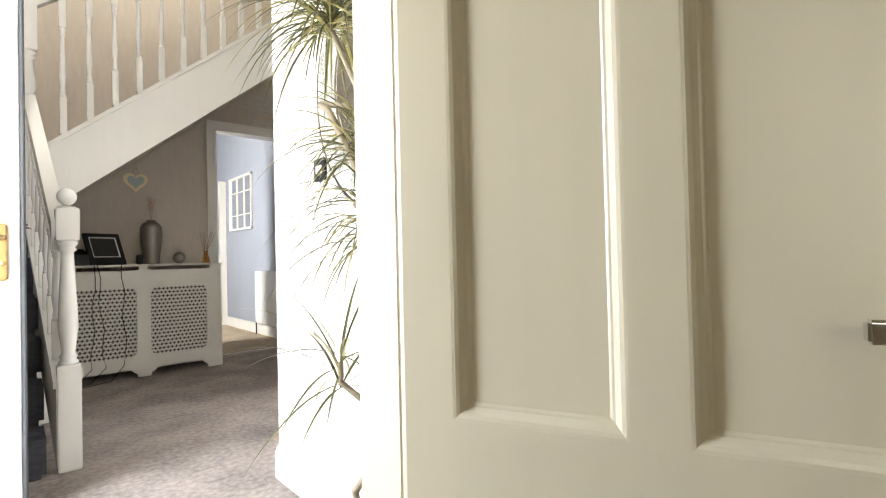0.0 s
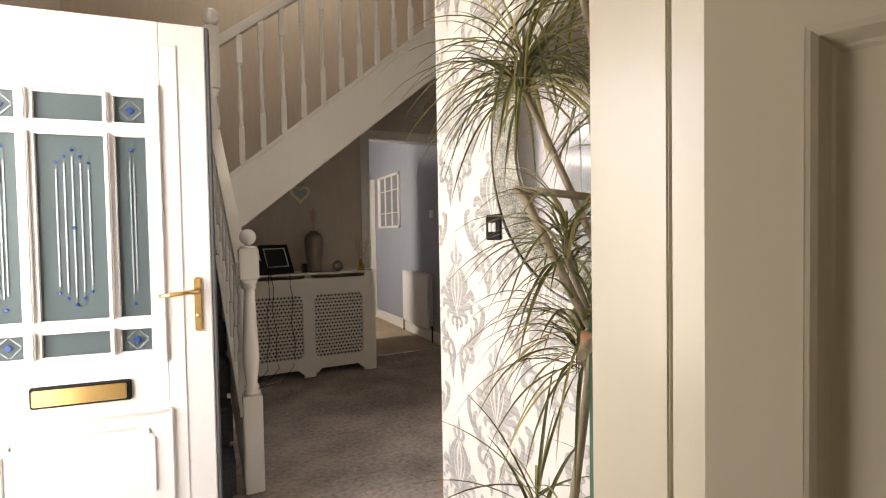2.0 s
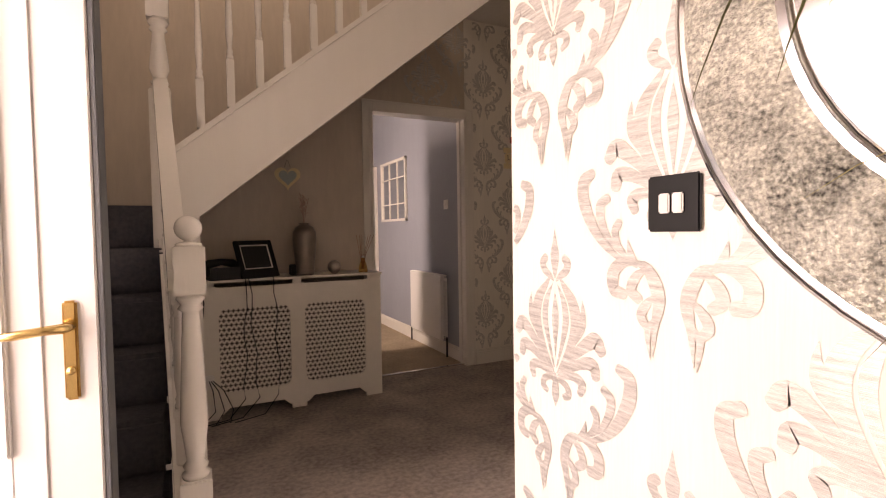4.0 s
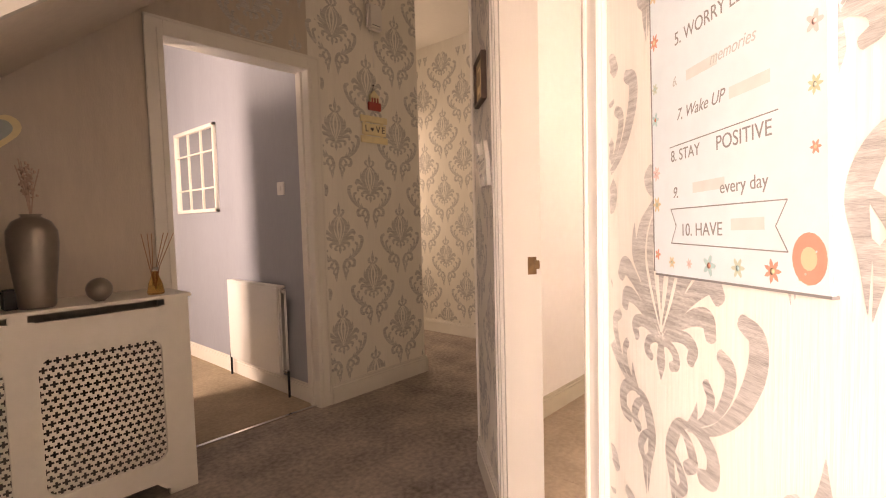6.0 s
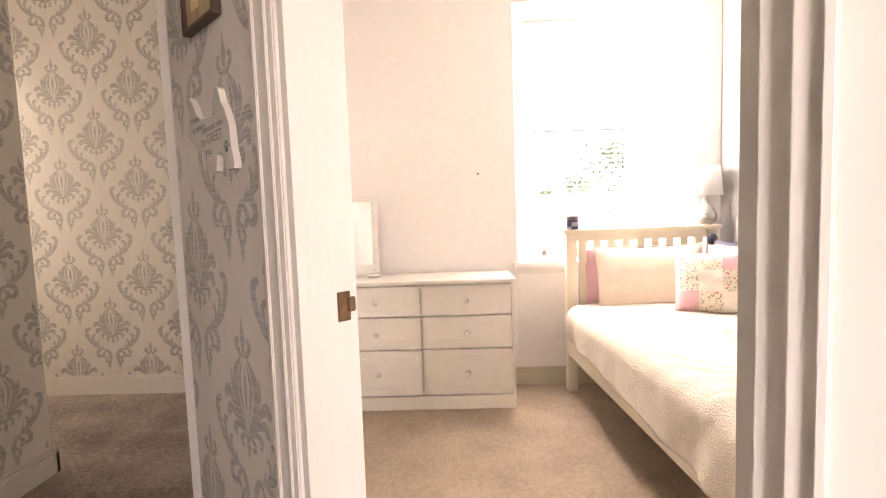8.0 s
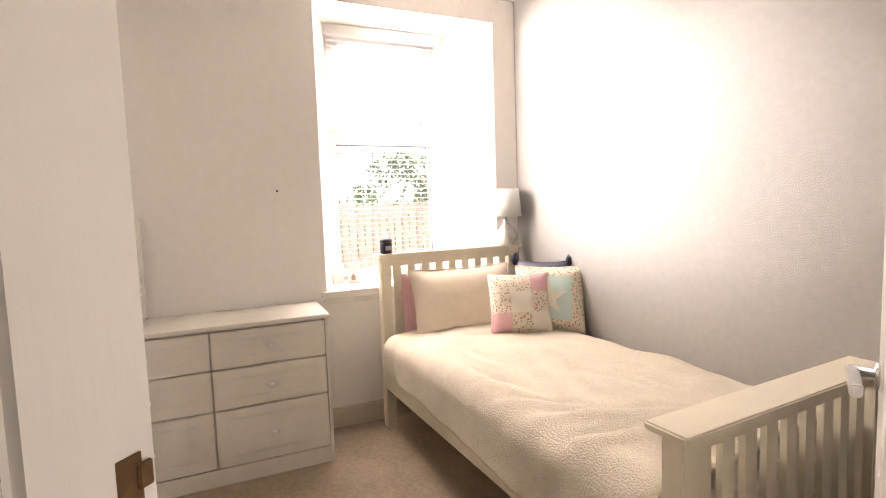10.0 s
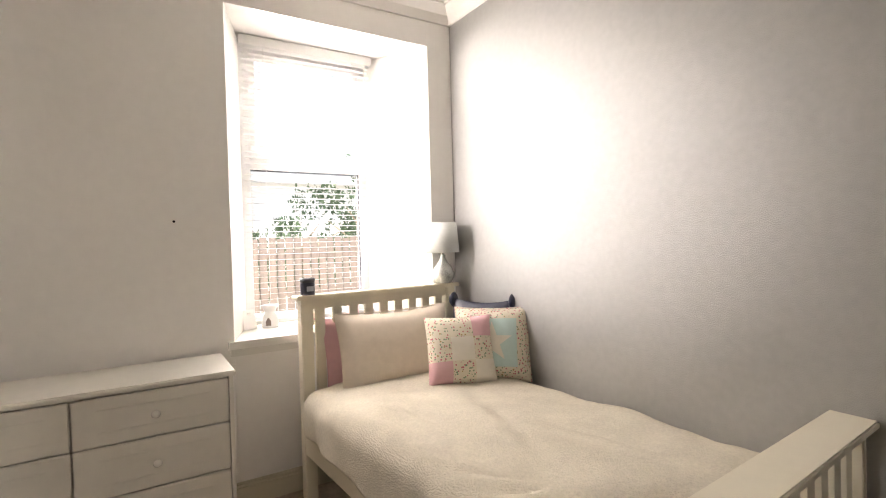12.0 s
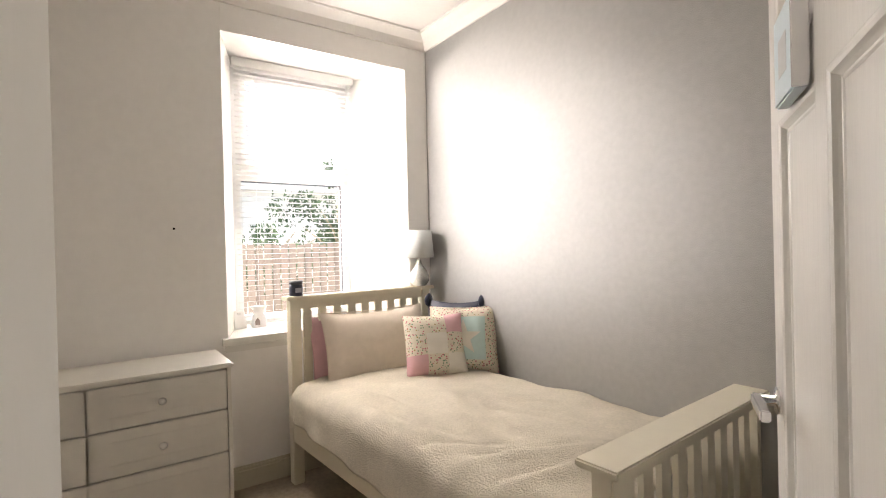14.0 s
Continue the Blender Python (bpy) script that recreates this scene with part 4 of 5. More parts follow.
def rules_sign(m):
    """Canvas 0.295 wide, its lower edge at y = 0."""
    s = empty("rules_canvas", m, "pale blue canvas print of house rules with flower border", "canvas print")
    W, HT = 0.295, 0.56
    part("canvas", bx(B(), -W / 2, W / 2, 0, HT, 0.001, 0.018, 0.003), CANVAS, s)
    z = 0.0186
    lines = [("10. HAVE", 0.06, 0.026, -0.03, 0), ("9.", 0.104, 0.024, -0.083, 0.3), ("every day", 0.102, 0.024, 0.045, 0), ("8. STAY", 0.147, 0.024, -0.06, 0), ("POSITIVE", 0.147, 0.027, 0.045, 0), ("7. Wake UP", 0.193, 0.024, -0.03, 0.3),
             ("6.", 0.233, 0.02, -0.08, 0.3), ("memories", 0.235, 0.023, 0.03, 0.3), ("5. WORRY LESS", 0.28, 0.027, -0.005, 0), ("4 Be", 0.325, 0.024, -0.05, 0.3)]
    grey = material("faded_sign_print", (0.42, 0.45, 0.44), 0.7, vary=0.1, bump=0)
    for body, y, size, x, sh in lines:
        faded = body in ("memories", "6.")
        words("lettering", body, size * 0.8, Matrix.Translation((x - 0.006, 0.055 + (y * 0.92 - 0.055) * 1.13, z)), grey if faded else PRINT, s, 0.0003, sh)
    for x, y, w in ((0.045, 0.06, 0.05), (-0.02, 0.104, 0.06), (0.05, 0.193, 0.06), (-0.03, 0.235, 0.06), (0.04, 0.325, 0.07), (0.0, 0.37, 0.14), (0.0, 0.415, 0.12)):
        part("faded_word", bx(B(), x - w / 2, x + w / 2, y - 0.006, y + 0.006, 0.018, 0.0186), material("pale_sign_print", (0.55, 0.6, 0.59), 0.7, vary=0.1, bump=0) if "pale_sign_print" not in bpy.data.materials else bpy.data.materials["pale_sign_print"], s)
    for a, b in (((-0.1, 0.04), (0.1, 0.034)), ((-0.1, 0.082), (0.1, 0.08)), ((-0.1, 0.04), (-0.088, 0.061)), ((-0.088, 0.061), (-0.1, 0.082)), ((0.1, 0.034), (0.085, 0.057)), ((0.085, 0.057), (0.1, 0.08)), ((-0.1, 0.158), (0.09, 0.16))):
        part("ruled_line", tube(B(), [(*a, z), (*b, z)], 0.0006, 4), PRINT, s)
    random.seed(21)
    cols = [material("print_coral", (0.62, 0.27, 0.2), 0.7), material("print_teal", (0.36, 0.55, 0.56), 0.7), material("print_ochre", (0.6, 0.5, 0.33), 0.7), material("print_leaf", (0.45, 0.52, 0.42), 0.7), material("print_pink", (0.66, 0.5, 0.48), 0.7)]
    spots = [(-0.136, y) for y in (0.025, 0.09, 0.13, 0.2, 0.24, 0.3, 0.36, 0.44, 0.5)] + [(0.132, y) for y in (0.035, 0.12, 0.17, 0.22, 0.3, 0.37, 0.45)] + [(x, 0.016) for x in (-0.1, -0.06, -0.02, 0.03, 0.08, 0.12)]
    part("printed_rose", prism(B(), [(0.124 + 0.019 * math.cos(t), 0.029 + 0.022 * math.sin(t)) for t in [2 * math.pi * k / 20 for k in range(20)]], 0.0181, 0.019), cols[0], s)
    part("rose_centre", prism(B(), [(0.124 + 0.009 * math.cos(t), 0.029 + 0.01 * math.sin(t)) for t in [2 * math.pi * k / 14 for k in range(14)]], 0.0191, 0.0196), cols[2], s)
    part("worn_edge", bx(B(), -W / 2 + 0.002, W / 2 - 0.002, -0.0025, 0.0, 0.001, 0.016), PRINT, s, "dark worn lower edge")
    part("worn_edge", bx(B(), -W / 2 - 0.0025, -W / 2, 0.002, HT - 0.002, 0.001, 0.016), PRINT, s, "dark worn side edge")
    for i, (x, y) in enumerate(spots):
        r, n, col = random.uniform(0.006, 0.012), 5 + i % 3, cols[(i * 7) % 5]
        x = max(-W / 2 + r * 1.1, min(W / 2 - r * 1.1, x))
        pts = [(x + r * (0.75 + 0.3 * math.cos(n * t)) * math.cos(t), y + r * (0.75 + 0.3 * math.cos(n * t)) * math.sin(t)) for t in [2 * math.pi * k / 28 for k in range(28)]]
        fl = part("printed_flower", prism(B(), pts, 0.0181, 0.0187), col, s)
        part("flower_centre", lathe(B(), [(0, 0), (r * 0.3, 0), (0, 0.0003)], 10, Matrix.Translation((x, y, 0.0188))), cols[(i + 2) % 5], fl)


rules_sign(F_SPLAY @ pose(0.193, 1.09, 0, 0, 0, 2) @ Matrix.Diagonal((0.93, 1, 0.45, 1)))


def dog_sign(m):
    s = empty("dog_shaped_sign", m, "white wooden terrier-shaped sign with grey lettering", "sign")
    pts = [(-0.13, 0.11), (-0.105, 0.085), (-0.075, 0.045), (-0.045, 0.033), (0.05, 0.035), (0.052, 0.09), (0.06, 0.105), (0.08, 0.095), (0.093, 0.06), (0.112, 0.04), (0.135, 0.0), (0.142, -0.06), (0.155, -0.1), (0.15, -0.112), (0.095, -0.112),
           (0.088, -0.08), (0.07, -0.064), (0.048, -0.07), (0.035, -0.11), (-0.02, -0.113), (-0.035, -0.085), (-0.06, -0.045), (-0.1, -0.038), (-0.12, -0.02), (-0.15, -0.008), (-0.157, 0.015), (-0.14, 0.05)]
    bm = prism(B(), pts, 0.002, 0.02)
    part("body", bm, GLOSS, s)
    for body, x, y, size, sh in (("Home", -0.094, 0.046, 0.026, 0), ("is where", -0.072, 0.02, 0.026, 0.25), ("someone runs", 0.025, 0.012, 0.026, 0), ("to GREET", 0.015, -0.018, 0.036, 0), ("you", -0.008, -0.05, 0.034, 0)):
        words("lettering", body, size, Matrix.Translation((x, y - 0.004, 0.0204)) @ Matrix.Rotation(radians(3), 4, "Z"), PRINT, s, 0.0003, sh)
    pw = B()
    lathe(pw, [(0, 0), (0.01, 0), (0, 0.0006)], 12, Matrix.Translation((0.112, -0.06, 0.0202)))
    for a in (-60, -20, 20, 60):
        lathe(pw, [(0, 0), (0.0045, 0), (0, 0.0006)], 8, Matrix.Translation((0.112 + 0.016 * math.sin(radians(a)), -0.06 + 0.017 * math.cos(radians(a)), 0.0202)))
    part("paw_print", pw, PRINT, s)


dog_sign(F_SPLAY @ pose(-1.303, 1.388, 0) @ Matrix.Scale(0.86, 4))
o = empty("small_framed_picture", F_SPLAY @ pose(-1.32, 1.72, 0), "small dark framed picture in ochre tones", "picture")
bm = B()
for a, b, c, d in ((-0.097, -0.085, -0.092, 0.092), (0.085, 0.097, -0.092, 0.092), (-0.085, 0.085, -0.092, -0.08), (-0.085, 0.085, 0.08, 0.092)):
    bx(bm, a, b, c, d, 0.001, 0.022, 0.002)
part("frame", bm, material("dark_wood_frame", (0.09, 0.06, 0.045), 0.5, vary=0.2), o)
part("print", bx(B(), -0.085, 0.085, -0.08, 0.08, 0.004, 0.012), material("ochre_print", (0.45, 0.36, 0.2), 0.6, vary=0.5, scale=30), o)
for x, y, w, h in ((-0.03, -0.03, 0.05, 0.03), (0.03, 0.01, 0.04, 0.06), (-0.02, 0.05, 0.06, 0.01)):
    part("printed_shape", bx(B(), x - w / 2, x + w / 2, y - h / 2, y + h / 2, 0.012, 0.0125), CREAM_WOOD, o)
o = empty("light_switch_black", F_A @ pose(-1.667, 1.192, 0), "black light switch with two white rockers on wallpaper", "light switch")
part("plate", bx(B(), -0.043, 0.043, -0.04, 0.04, 0.001, 0.008, 0.003), BLACK, o)
for x in (-0.011, 0.011):
    part("rocker", bx(B(), x - 0.009, x + 0.009, -0.014, 0.014, 0.008, 0.013, 0.002), ENAMEL, o)
o = empty("round_wall_mirror", F_A @ pose(-1.214, 1.43, 0), "round mirror in a wide crushed-glass silver frame", "mirror")
part("glass", lathe(B(), [(0, 0.004), (0.3, 0.004), (0.3, 0.012), (0, 0.012)], 56), MIRROR, o)
part("frame", lathe(B(), [(0.29, 0.001), (0.43, 0.001), (0.43, 0.02), (0.415, 0.028), (0.32, 0.028), (0.3, 0.02), (0.29, 0.013)], 64), GLITTER, o)
part("inner_bevel", lathe(B(), [(0.272, 0.0125), (0.302, 0.0125), (0.3, 0.024), (0.29, 0.026)], 56), CHROME, o)
part("outer_rim", lathe(B(), [(0.43, 0.001), (0.438, 0.001), (0.438, 0.022), (0.43, 0.024)], 64), CHROME, o)


# ---- plant ----
def dracaena():
    p = empty("dracaena_plant", pose(0.99, 1.07, 0), "tall dracaena with arching striped leaves in a planter", "plant")
    part("pot", lathe(B(), [(0, 0), (0.1, 0), (0.11, 0.02), (0.125, 0.24), (0.13, 0.25), (0.118, 0.25), (0.115, 0.23), (0, 0.23)], 28), POT, p)
    part("soil", lathe(B(), [(0, 0.222), (0.114, 0.222), (0, 0.232)], 20), POT, p)
    heads = [(-0.03, 0.17, 1.5, 150, 0.3, 1.05), (0.03, 0.06, 1.68, 90, 0.3, 0.8), (-0.01, 0.06, 1.14, 75, 0.25, 1.0), (0.0, 0.03, 0.95, 80, 0.27, 1.15), (-0.06, 0.1, 0.6, 26, 0.28, 0.55), (0.02, -0.02, 1.36, 24, 0.24, 0.8)]
    roots = [(-0.03, 0.02), (0.03, 0.0), (-0.01, -0.04), (0.02, 0.03), (-0.05, 0.03), (0.03, -0.03)]
    for (x, y, z, n, ln, droop), (rx, ry) in zip(heads, roots):
        pts = [(rx, ry, 0.22), (rx * 1.4 - 0.01, ry - 0.02, 0.22 + (z - 0.22) * 0.35), (x * 0.4 + 0.03, y * 0.3 - 0.06, 0.22 + (z - 0.22) * 0.7), (x, y, z - 0.02), (x, y, z + 0.03)]
        sm = []
        for a, b in zip(pts, pts[1:]):
            sm += [Vector(a).lerp(Vector(b), k / 4) for k in range(4)]
        part("stem", tube(B(), sm + [Vector(pts[-1])], [0.0095 - 0.003 * k / len(sm) for k in range(len(sm) + 1)], 9), STEM, p)
        for mat, share in ((LEAF, 0.62), (LEAF_PALE, 0.38)):
            bm = B()
            for k in range(int(n * share)):
                az = random.uniform(0, 2 * math.pi)
                el = random.uniform(-0.25, 1.25)
                l = ln * random.uniform(0.7, 1.25)
                w = random.uniform(0.0028, 0.005)
                d = Vector((math.cos(az) * math.cos(el), math.sin(az) * math.cos(el), math.sin(el)))
                q = Vector((x, y, z + random.uniform(-0.05, 0.05)))
                side = d.cross(Vector((0, 0, 1))).normalized()
                prev = None
                N = 9
                for j in range(N + 1):
                    s = j / N
                    ww = w * min(1.0, 3.5 * s + 0.35) * (1 - s ** 2.2)
                    up = side.cross(d).normalized()
                    row = (bm.verts.new(q - side * ww + up * ww * 0.5), bm.verts.new(q), bm.verts.new(q + side * ww + up * ww * 0.5))
                    if prev:
                        bm.faces.new((prev[0], prev[1], row[1], row[0])).smooth = True
                        bm.faces.new((prev[1], prev[2], row[2], row[1])).smooth = True
                    prev = row
                    q = q + d * (l / N)
                    d = (d + Vector((0, 0, -0.2 * droop * random.uniform(0.7, 1.3)))).normalized()
                    wx = q.x + 0.99
                    if wx > XA - 0.045:
                        d.x = min(d.x, -0.15)
                    if q.y + 1.07 < 0.9:
                        d.y = max(d.y, 0.2)
                    d.normalize()
            part("crown", bm, mat, p, "narrow arching leaves with pale margins" if mat is LEAF_PALE else "narrow arching green leaves")
    part("stake", tube(B(), [(-0.045, -0.05, 0.2), (-0.05, -0.06, 1.02)], 0.012, 10), STAKE, p, "green support stake")
    part("tie", lathe(B(), [(0.014, 0), (0.024, 0.004), (0.024, 0.03), (0.014, 0.034)], 14, pose(-0.046, -0.052, 0.965)), REED, p)
    bm = tube(B(), [(-0.05, -0.06, 0.985), (-0.1, -0.1, 0.99), (-0.15, -0.135, 0.985)], [0.008, 0.009, 0.008], 10)
    part("cut_branch", bm, STEM, p)
    bm = tube(B(), [(0.03, -0.03, 0.9), (-0.03, 0.02, 1.05), (-0.08, 0.1, 1.24), (-0.085, 0.13, 1.26)], [0.008, 0.009, 0.009, 0.0085], 10)
    part("cut_branch", bm, STEM, p)
    bm = tube(B(), [(-0.085, 0.13, 1.262), (-0.03, 0.07, 1.25), (0.03, 0.0, 1.235)], [0.008, 0.008, 0.007], 10)
    part("cut_branch", bm, STEM, p)


random.seed(12)
dracaena()


# ---- bedroom: bed ----
BED = pose(2.49, 1.62, 0.006, 0, 0, 3.4)   # x from the foot to the head, y across
bed = empty("bed", BED, "white painted slatted wooden single bed", "bed")
BW, BL = 0.955, 1.965


def bed_end(x, h, leg, rail_lo, shelf):
    n = 9
    for s in (-1, 1):
        y = s * (BW / 2 - 0.03)
        part("post", bx(B(), x - 0.03, x + 0.03, y - 0.03, y + 0.03, 0, h - 0.02, 0.004), IVORY, bed)
    part("cap_shelf", bx(B(), x - shelf, x + shelf, -BW / 2 - 0.025, BW / 2 + 0.025, h - 0.022, h, 0.005), IVORY, bed)
    part("top_rail", bx(B(), x - 0.014, x + 0.014, -BW / 2 + 0.06, BW / 2 - 0.06, h - 0.075, h - 0.022, 0.003), IVORY, bed)
    part("bottom_rail", bx(B(), x - 0.014, x + 0.014, -BW / 2 + 0.06, BW / 2 - 0.06, rail_lo, rail_lo + 0.09, 0.003), IVORY, bed)
    for k in range(n):
        y = -BW / 2 + 0.06 + (k + 0.5) * (BW - 0.12) / n
        part("slat", bx(B(), x - 0.009, x + 0.009, y - 0.024, y + 0.024, rail_lo + 0.09, h - 0.075), IVORY, bed)


bed_end(BL, 1.035, 0, 0.36, 0.05)
bed_end(0.0, 0.765, 0, 0.2, 0.06)
for s in (-1, 1):
    y = s * (BW / 2 - 0.012)
    part("side_rail", bx(B(), 0.03, BL - 0.03, y - 0.012, y + 0.012, 0.24, 0.39, 0.004), IVORY, bed)
part("slat_base", bx(B(), 0.03, BL - 0.03, -BW / 2 + 0.03, BW / 2 - 0.03, 0.3, 0.33), CREAM_WOOD, bed)
mat_ob = tagged(part("mattress", bx(B(), 0.045, BL - 0.04, -BW / 2 + 0.035, BW / 2 - 0.035, 0.332, 0.495, 0.03), COTTON), "white mattress on the slatted bed", "mattress")
mat_ob.matrix_basis = BED


# folds of the duvet: centre x, y, direction, half length, half width, height
FOLDS = [(0.45, 0.3, 1.1, 0.16, 0.022, 0.016), (0.62, 0.36, 0.8, 0.14, 0.018, 0.014), (0.3, 0.34, 1.3, 0.15, 0.02, 0.016), (0.8, 0.38, 0.6, 0.15, 0.018, 0.012),
         (0.55, -0.1, 0.35, 0.2, 0.022, 0.012), (1.25, 0.3, 0.3, 0.2, 0.02, 0.012), (0.25, 0.05, 0.9, 0.14, 0.02, 0.013), (1.1, 0.4, 0.2, 0.2, 0.016, 0.012)]


def duvet():
    NX, NY = 110, 84
    x0, x1, hw, top = 0.06, BL - 0.06, BW / 2 + 0.005, 0.555
    bm = B()
    grid = []
    for i in range(NX + 1):
        row = []
        for j in range(NY + 1):
            a, b = i / NX, j / NY
            x = x0 + (x1 - x0) * a
            s = (b - 0.5) * 2 * (hw + 0.26)          # arc length across
            drop = 0.11 + 0.02 * math.sin(3.1 * a + 0.6) + 0.07 * (1 - a) ** 2
            t = abs(s)
            r = 0.075
            flat = hw - r
            if t < flat:
                y, z = t, top
            elif t < flat + r * math.pi / 2:
                ang = (t - flat) / r
                y, z = flat + r * math.sin(ang), top - r + r * math.cos(ang)
            else:
                d = (t - flat - r * math.pi / 2) / (0.26 + r - r * math.pi / 2) * drop
                y, z = hw + (0.012 * math.sin(9 * a + 2) + 0.012 * math.sin(31 * a + 5 * math.sin(6 * a))) * min(1, d * 8) + d * 0.09, top - r - d
            y = math.copysign(y, s)
            if s < 0 and y < -hw + 0.0:
                y = max(y, -hw - 0.012)
            p = Vector((x * 3.2, y * 4.0, 1.7))
            w = noise.noise(p) * 0.018 + noise.noise(p * 2.7 + Vector((3, 1, 0))) * 0.008 + 0.003 * noise.noise(p * 9)
            crease = 0.012 * math.exp(-((y - 0.12 + 0.35 * (x - 0.95)) / 0.05) ** 2) * math.exp(-((x - 0.85) / 0.38) ** 2) - 0.01 * math.exp(-((y - 0.03 + 0.35 * (x - 0.95)) / 0.045) ** 2) * math.exp(-((x - 0.85) / 0.38) ** 2)
            for cx, cy, ang, ln, wd, amp in FOLDS:
                ca, sa = math.cos(ang), math.sin(ang)
                p_, q_ = (x - cx) * ca + (y - cy) * sa, -(x - cx) * sa + (y - cy) * ca + 0.03 * math.sin(9 * (x - cx))
                crease += amp * math.exp(-(p_ / ln) ** 2) * (math.exp(-(q_ / wd) ** 2) - 0.7 * math.exp(-((q_ + 1.5 * wd) / wd) ** 2))
            z += (w + crease) * (1.0 if t < flat + 0.05 else 0.6) + 0.02 * (1 - (y / hw) ** 2 if abs(y) < hw else 0)
            y += 0.012 * noise.noise(Vector((x * 7, z * 5, 4))) if t > flat else 0
            if a > 0.985:
                z -= 0.02
            row.append(bm.verts.new((x, y, z)))
        grid.append(row)
    for i in range(NX):
        for j in range(NY):
            bm.faces.new((grid[i][j], grid[i + 1][j], grid[i + 1][j + 1], grid[i][j + 1])).smooth = True
    ob = part("duvet", bm, SHERPA)
    so = ob.modifiers.new("thickness", "SOLIDIFY")
    so.thickness, so.offset = 0.022, 1
    ob.matrix_basis = BED
    tagged(ob, "rumpled cream sherpa fleece duvet over the bed", "duvet")


duvet()


def puff(bm, w, h, t, u0=-1.0, u1=1.0, v0=-1.0, v1=1.0, n=18, sides=(1, -1), sag=0.0):
    """Part of a stuffed cushion, w by h, t thick; u and v run from -1 to 1."""
    for sd in sides:
        g = []
        for i in range(n + 1):
            r = []
            for j in range(n + 1):
                u, v = u0 + (u1 - u0) * i / n, v0 + (v1 - v0) * j / n
                k = max(0.0, (1 - abs(u) ** 3.2) * (1 - abs(v) ** 3.2)) ** 0.55
                px = w / 2 * u * (1 - 0.05 * (1 - v * v) * abs(u))
                py = h / 2 * v * (1 - 0.06 * (1 - u * u) * abs(v)) - sag * (1 - u * u) * (v > 0) * v
                wr = 0.006 * noise.noise(Vector((u * 2.3 + w * 9, v * 2.9, sd * 2.0))) + 0.003 * noise.noise(Vector((u * 6, v * 7, w * 5)))
                r.append(bm.verts.new((px, py, sd * (t / 2 * k + 0.002) + wr * k)))
            g.append(r)
        for i in range(n):
            for j in range(n):
                bm.faces.new((g[i][j], g[i + 1][j], g[i + 1][j + 1], g[i][j + 1])).smooth = True
    return bm


def seam(w, h, mat, parent, r=0.004):
    pts = []
    for u, v in [(-1 + k / 8, -1) for k in range(16)] + [(1, -1 + k / 8) for k in range(16)] + [(1 - k / 8, 1) for k in range(16)] + [(-1, 1 - k / 8) for k in range(17)]:
        pts.append((w / 2 * u * (1 - 0.05 * (1 - v * v) * abs(u)), h / 2 * v * (1 - 0.06 * (1 - u * u) * abs(v)), 0))
    part("piping", tube(B(), pts, r, 6), mat, parent)


TILT = lambda a: Matrix.Rotation(radians(a), 4, "X")
p = empty("pillow", facing(4.31, 1.725, -1, 0.02, 0.735) @ TILT(-16), "plump cream pillow leaning on the headboard", "pillow")
part("case", puff(B(), 0.66, 0.42, 0.18, sag=0.012), LINEN, p)
seam(0.66, 0.42, LINEN, p)
p = empty("pillow", facing(4.4, 1.765, -1, 0.0, 0.715) @ TILT(-14), "pink pillow tucked behind the cream pillow", "pillow")
part("case", puff(B(), 0.68, 0.4, 0.09), PINK, p)
p = empty("patchwork_cushion", facing(4.0, 1.53, -0.93, 0.36, 0.745) @ TILT(-20), "square floral patchwork cushion in pink and cream", "cushion")
for i in range(3):
    for j in range(3):
        a, b = -1 + 2 * i / 3, -1 + 2 * (i + 1) / 3
        c, d = -1 + 2 * j / 3, -1 + 2 * (j + 1) / 3
        mats = {(0, 0): PINK, (2, 2): PINK, (1, 1): COTTON, (2, 0): COTTON}
        part("patch", puff(B(), 0.35, 0.35, 0.14, a, b, c, d, 8, (1,)), mats.get((i, j), DITSY), p)
part("back", puff(B(), 0.35, 0.35, 0.14, sides=(-1,)), COTTON, p)
p = empty("star_cushion", facing(3.99, 1.335, -0.78, 0.62, 0.755) @ TILT(-17), "mint cushion with a star and floral border", "cushion")
part("border", puff(B(), 0.39, 0.38, 0.14), DITSY, p)
part("panel", puff(B(), 0.392, 0.382, 0.146, -0.66, 0.66, -0.66, 0.66, 12, (1,)), MINT, p)
bm = B()
pts = [((0.105 if k % 2 == 0 else 0.042) * math.cos(math.pi * k / 5 + math.pi / 2), (0.105 if k % 2 == 0 else 0.042) * math.sin(math.pi * k / 5 + math.pi / 2)) for k in range(10)]
prism(bm, pts, 0.0735, 0.0775)
part("star", bm, COTTON, p, "cream star patch")
seam(0.39, 0.38, DITSY, p, 0.006)
p = empty("pillow", facing(4.15, 1.285, -0.5, 0.866, 0.785) @ TILT(-7), "dark navy satin pillow with gathered ends", "pillow")
part("case", puff(B(), 0.37, 0.37, 0.09, sag=0.012), NAVY, p)
for s in (-1, 1):
    part("gather", lathe(B(), [(0.03, 0), (0.045, 0.012), (0.03, 0.03), (0.012, 0.035)], 12, pose(s * 0.165, 0.175, 0, 0, 90 * s, 0)), NAVY, p)


